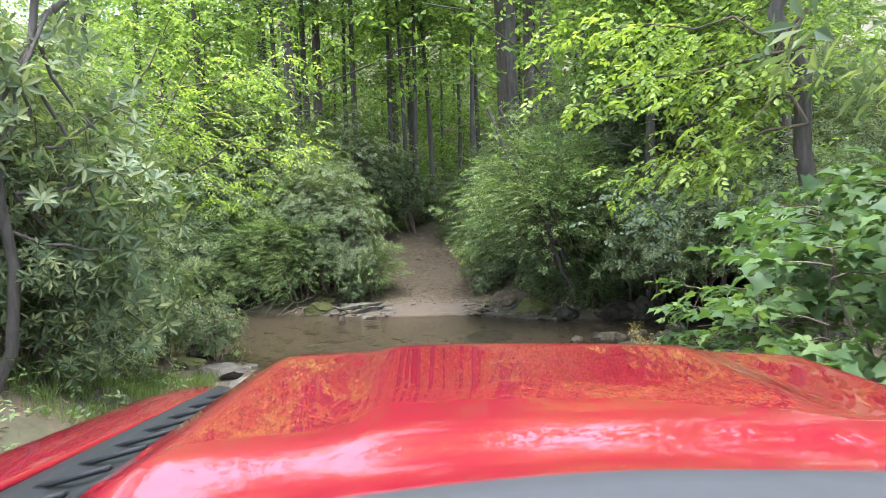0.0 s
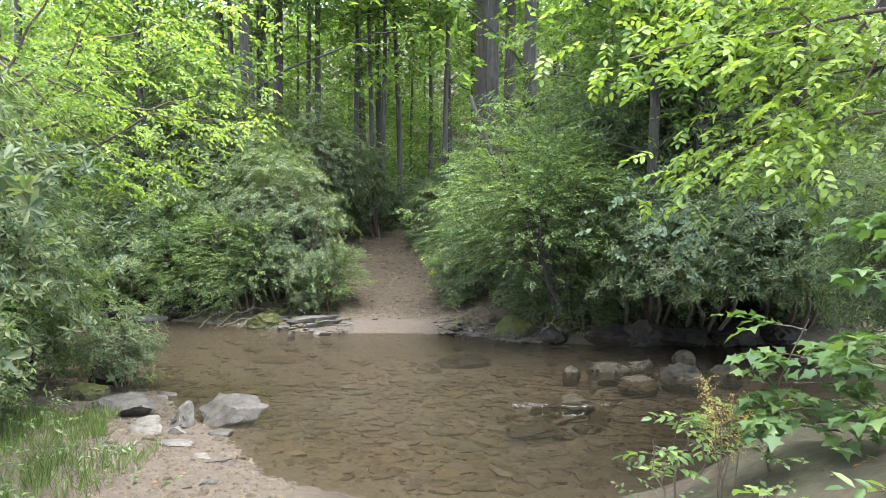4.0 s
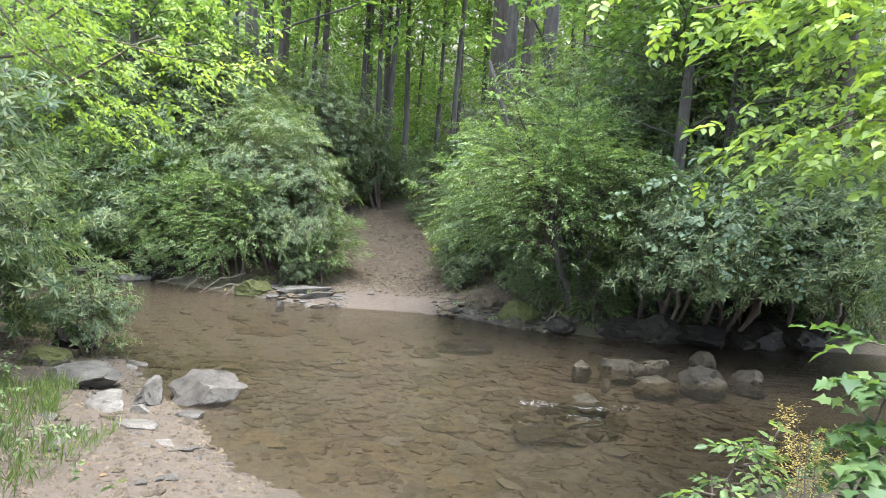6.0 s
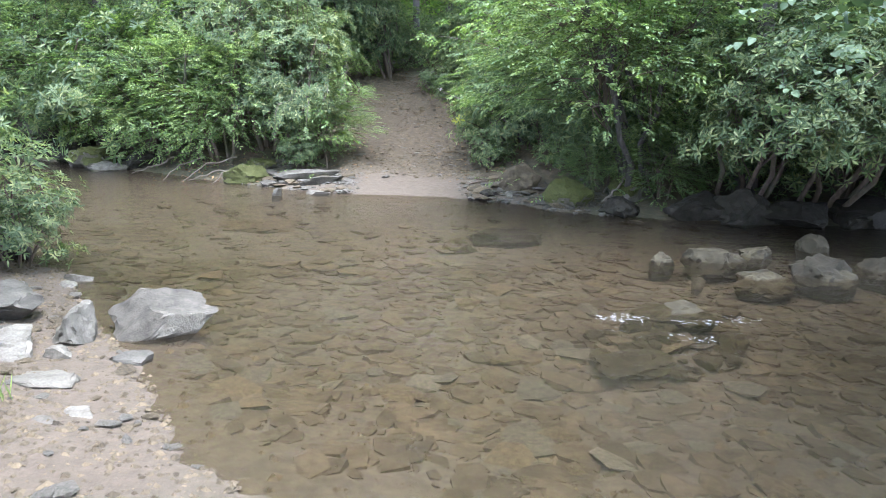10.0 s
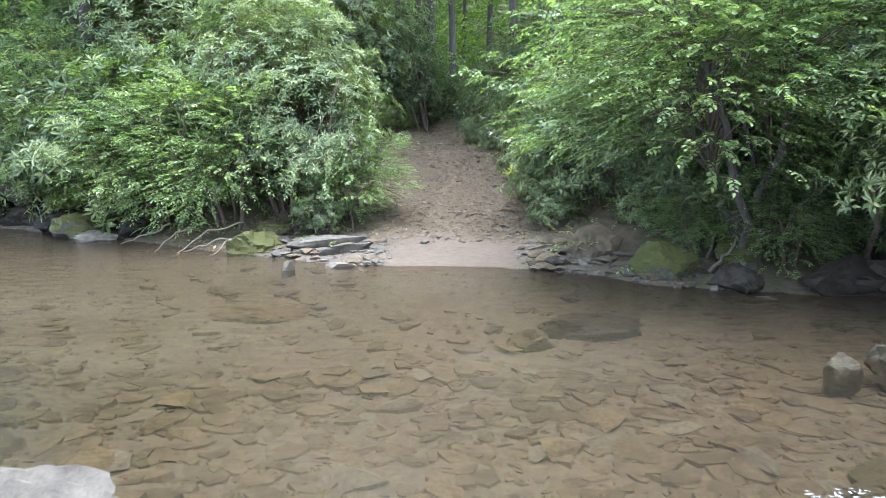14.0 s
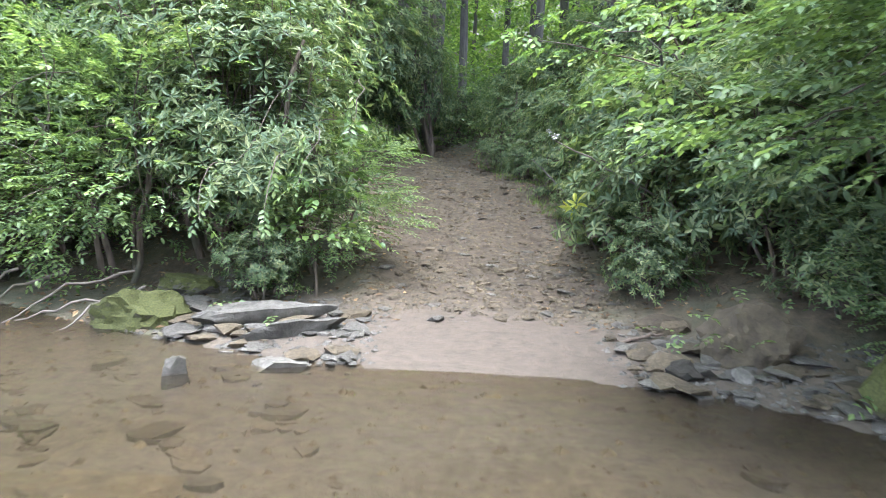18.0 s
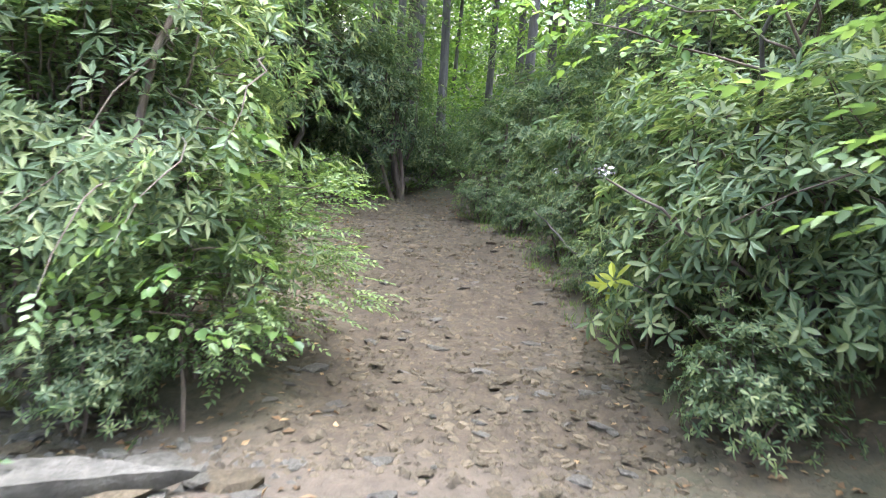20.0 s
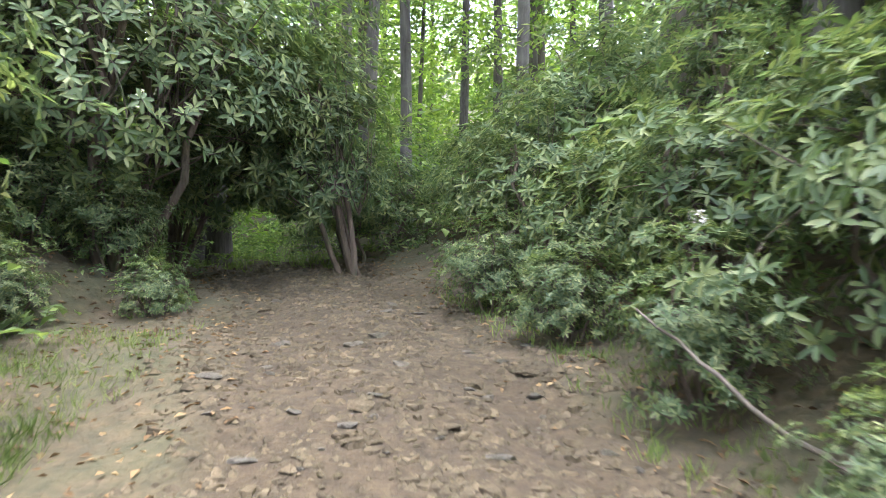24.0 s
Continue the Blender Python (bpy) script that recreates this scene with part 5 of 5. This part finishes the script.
# a sprig of yellowed rhododendron leaves and clusters of white blossom
sprig = tagged(new("yellow_sprig"), "small rhododendron sprig with yellowed leaves beside the track", "sprig")
sprig.matrix_basis = pose(1.5, 23.3, on_land(1.5, 23.3))
hang = np.array((-1.0, -.3, 1.24 - on_land(1.5, 23.3)))
part("stem", mesh("stem", *limb(r_, (0, 0, -.05), hang, .012, .005, .12, 5, 5), STEM, True), sprig)
part("foliage", mesh("foliage", *rosettes(r_, hang + np.array([(0, 0, 0), (-.03, .02, -.05)]), np.array([(-.3, -.3, .5), (-.4, -.3, -.3)]), .165, .050, 6, True), YELLOW), sprig)
for k, (x, y, z) in enumerate(((.03, 21.55, 1.91), (-4.0, 28.6, 4.6), (-3.4, 29.0, 5.2), (.55, 26.3, 2.24))):
    ob = new("blossom", mesh("blossom", *rosettes(r_, np.array([(0, 0, 0), (.03, .01, .02), (-.02, .03, .03), (0, -.03, .02)]), np.array([(0, 0, 1.0), (.6, .2, .7), (-.5, .5, .6), (-.1, -.8, .5)]), .024, .016, 6, False), BLOSSOM))
    ob.matrix_basis = pose(x, y, z)
    tagged(ob, "cluster of white rhododendron blossom", "blossom")
plume = tagged(new("plume_plant"), "dry yellow feathery plume plant on the near bank", "herb")
plume.matrix_basis = pose(2.3, 7.9, on_land(2.3, 7.9))
for k in range(6):
    e = (r_.normal(0, .14), r_.normal(0, .14), r_.uniform(.75, 1.05))
    part("stalk", mesh("stalk", *limb(r_, (0, 0, -.05), e, .006, .003, 0, 4, 4), STEM, True), plume)
    Q = np.array(e) * r_.uniform(.55, 1.0, (26, 1))
    tagged(part("plume", mesh("plume", *sprays(r_, Q, r_.normal(0, 1, (26, 3)) + np.array([0, 0, .6]), .10, .022, .008, 7, None), PLUME), plume), kind="stuff")

# ---- white water ----
for k, (x, y, w) in enumerate(((-9.0, 24.0, .9), (-8.0, 23.2, .5), (1.7, 13.3, .45), (2.2, 12.75, .4), (2.45, 13.2, .4), (2.9, 13.3, .4))):
    n = 60 if w > .4 else 26
    a, rad = r_.uniform(0, 6.28, n), np.sqrt(r_.random(n))
    P = np.stack([np.cos(a) * rad * w * .6, np.sin(a) * rad * w * .22, r_.uniform(.004, .03, n)], 1)
    ob = new("foam", mesh("foam", *leaf_blades(P, r_.normal(0, 1, (n, 3)) * np.array([1.6, .5, .06]), np.array([0, 0, 1.0]) + r_.normal(0, .2, (n, 3)), r_.uniform(.02, .07, n), r_.uniform(.002, .006, n), None), FOAM))
    ob.matrix_basis = pose(x, y, .0)
    tagged(ob, "streaks of white foam where the creek breaks over stones", "foam", kind="stuff")

# ---- the red car, where it stands as the way begins ----
CAR_EYE = look((.261, .02, 2.994), (.228, 2.016, 2.880), -2.4) @ pose(0, 0, 0, -90, 0, 0)
FOOT = Vector((.25, .2, -1.66))
car = tagged(new("car"), "open red four-wheel-drive car with black trim on the ramp", "car")
car.matrix_basis = CAR_EYE @ Matrix.Translation(FOOT)


def sheet(name, fn, us, vs, mat, parent, label="", thick=.012, level=2):
    """A curved panel over u and v, with thickness."""
    U, V = np.meshgrid(us, vs, indexing="ij")
    pts = np.array([fn(u, v) for u, v in zip(U.ravel(), V.ravel())]) - np.array(FOOT)
    n, m_ = U.shape
    I_, J_ = np.meshgrid(np.arange(n - 1), np.arange(m_ - 1), indexing="ij")
    q = np.stack([I_ * m_ + J_, (I_ + 1) * m_ + J_, (I_ + 1) * m_ + J_ + 1, I_ * m_ + J_ + 1], -1).reshape(-1, 4)
    ob = part(name, mesh(name, pts, q, mat, True), parent, label)
    sol = ob.modifiers.new("thickness", "SOLIDIFY")
    sol.thickness, sol.offset = thick, -1
    return ob


def step(x, a, b):
    t = min(1, max(0, (x - a) / (b - a)))
    return t * t * (3 - 2 * t)


def hood_rear(u):
    return .92 - .26 * max(0.0, (.30 - u) / .76) ** 1.6


def hood(u, v):
    """u across from -1 to 1, v along from the screen to the nose."""
    c = u
    x = .25 + .71 * u
    d0 = hood_rear(x)
    d = d0 + (2.0 - .10 * c * c - d0) * min(v, 1)
    z = -.298 + .026 * step(v, .06, .20) + .016 * min(v, 1) - .012 * c * c - .030 * step(abs(c), .90, 1.0)
    z += .012 * (1 - step(abs(abs(c) - .0), .50, .62)) * step(v, .05, .4) - .02 * step(v, .86, 1.0)
    if v > 1:
        d += .05 * math.sin((v - 1) * 1.57 / .25) if v < 1.25 else .05
        z -= .08 * (1 - math.cos((min(v, 1.25) - 1) * 1.57 / .25)) + (.35 * (v - 1.25) if v > 1.25 else 0)
    return x, d, z


sheet("hood", hood, np.linspace(-1, 1, 61), np.concatenate([np.linspace(0, 1, 34), np.linspace(1.03, 1.25, 8), [1.4, 1.7]]), PAINT, car, "glossy red hood")
sheet("cowl", lambda u, v: (.25 + .74 * u, hood_rear(.25 + .74 * u) - .004 - .34 * v, -.300 - .02 * v - .012 * u * u), np.linspace(-1, 1, 31), np.linspace(0, 1, 8), DASH, car, "dark grey plastic cowl under the missing screen")
for side in (-1, 1):
    edge = .25 + side * .715
    out = lambda w, s=side, e=edge: e + s * w
    sheet("fender_trim", lambda u, v, o=out: (o(.17 * u), .62 + 1.38 * v, -.315 - .03 * u - .05 * v - .02 * math.sin(u * 3.14)), np.linspace(0, 1, 7), np.linspace(0, 1, 22), TRIM, car, "ribbed black plastic trim beside the hood")
    sheet("fender", lambda u, v, o=out: (o(.17 + .26 * min(u, .75) / .75 + .03 * max(0, u - .75)), .55 + 1.5 * v, -.330 - .075 * v - .05 * (min(u, .75) / .75) ** 2 - .10 * step(u, .7, .8) - 1.6 * max(0, u - .78)), np.linspace(0, 1, 22), np.linspace(0, 1, 20), PAINT, car, "red front fender")
    sheet("door", lambda u, v, o=out: (o(.44 + .03 * math.sin(u * 3)), .55 - 2.1 * v, -.42 - .75 * u), np.linspace(0, 1, 8), np.linspace(0, 1, 8), PAINT, car, "red body side")
    for k in range(9):
        rib = sheet("trim_rib", lambda u, v, o=out, q=k: (o(.03 + .11 * u), .78 + .13 * q + .014 * v, -.318 - .03 * u - .05 * (.16 + .13 * q) / 1.38 + .004), (0, .5, 1), (0, .5, 1), TRIM, car, "", .008)
sheet("grille", lambda u, v: (.25 + .86 * u, 2.04 - .06 * u * u, -.46 - .42 * v), np.linspace(-1, 1, 21), np.linspace(0, 1, 7), TRIM, car, "black grille", .03)
sheet("bumper", lambda u, v: (.25 + 1.0 * u, 2.06 + .10 * math.sin(v * 3.14) - .10 * u * u, -.86 - .28 * v), np.linspace(-1, 1, 21), np.linspace(0, 1, 9), TRIM, car, "black bumper", .03)
sheet("floor_pan", lambda u, v: (.25 + .98 * u, .6 - 2.1 * v, -1.12), np.linspace(-1, 1, 9), np.linspace(0, 1, 9), TRIM, car, "dark floor", .04)
sheet("tailgate", lambda u, v: (.25 + 1.12 * u, -1.56, -.42 - .75 * v), np.linspace(-1, 1, 9), np.linspace(0, 1, 5), PAINT, car, "red tailgate", .03)


def lathe(profile, sides=28):
    """A ring about the x axis from (x, radius) pairs."""
    ang = np.arange(sides) / sides * 2 * np.pi
    v = np.array([[(x, r * math.cos(a), r * math.sin(a)) for a in ang] for x, r in profile]).reshape(-1, 3)
    i_, j_ = np.meshgrid(np.arange(len(profile) - 1), np.arange(sides), indexing="ij")
    k_ = (j_ + 1) % sides
    return v, np.stack([i_ * sides + j_, i_ * sides + k_, (i_ + 1) * sides + k_, (i_ + 1) * sides + j_], -1).reshape(-1, 4)


for wx_, wy_ in ((-.62, 1.3), (1.12, 1.3), (-.62, -1.05), (1.12, -1.05)):
    tyre = part("wheel", mesh("tyre", *lathe([(-.11, .22), (-.125, .30), (-.10, .375), (0, .385), (.10, .375), (.125, .30), (.11, .22), (-.11, .22)]), RUBBER, True), car, "black tyre on a steel rim", Matrix.Translation(Vector((wx_, wy_, -1.275)) - FOOT))
    part("rim", mesh("rim", *lathe([(-.10, .225), (-.03, .20), (-.02, .06), (-.05, .001), (.05, .001), (.02, .06), (.03, .20), (.10, .225)]), STEEL, True), tyre, "steel rim")
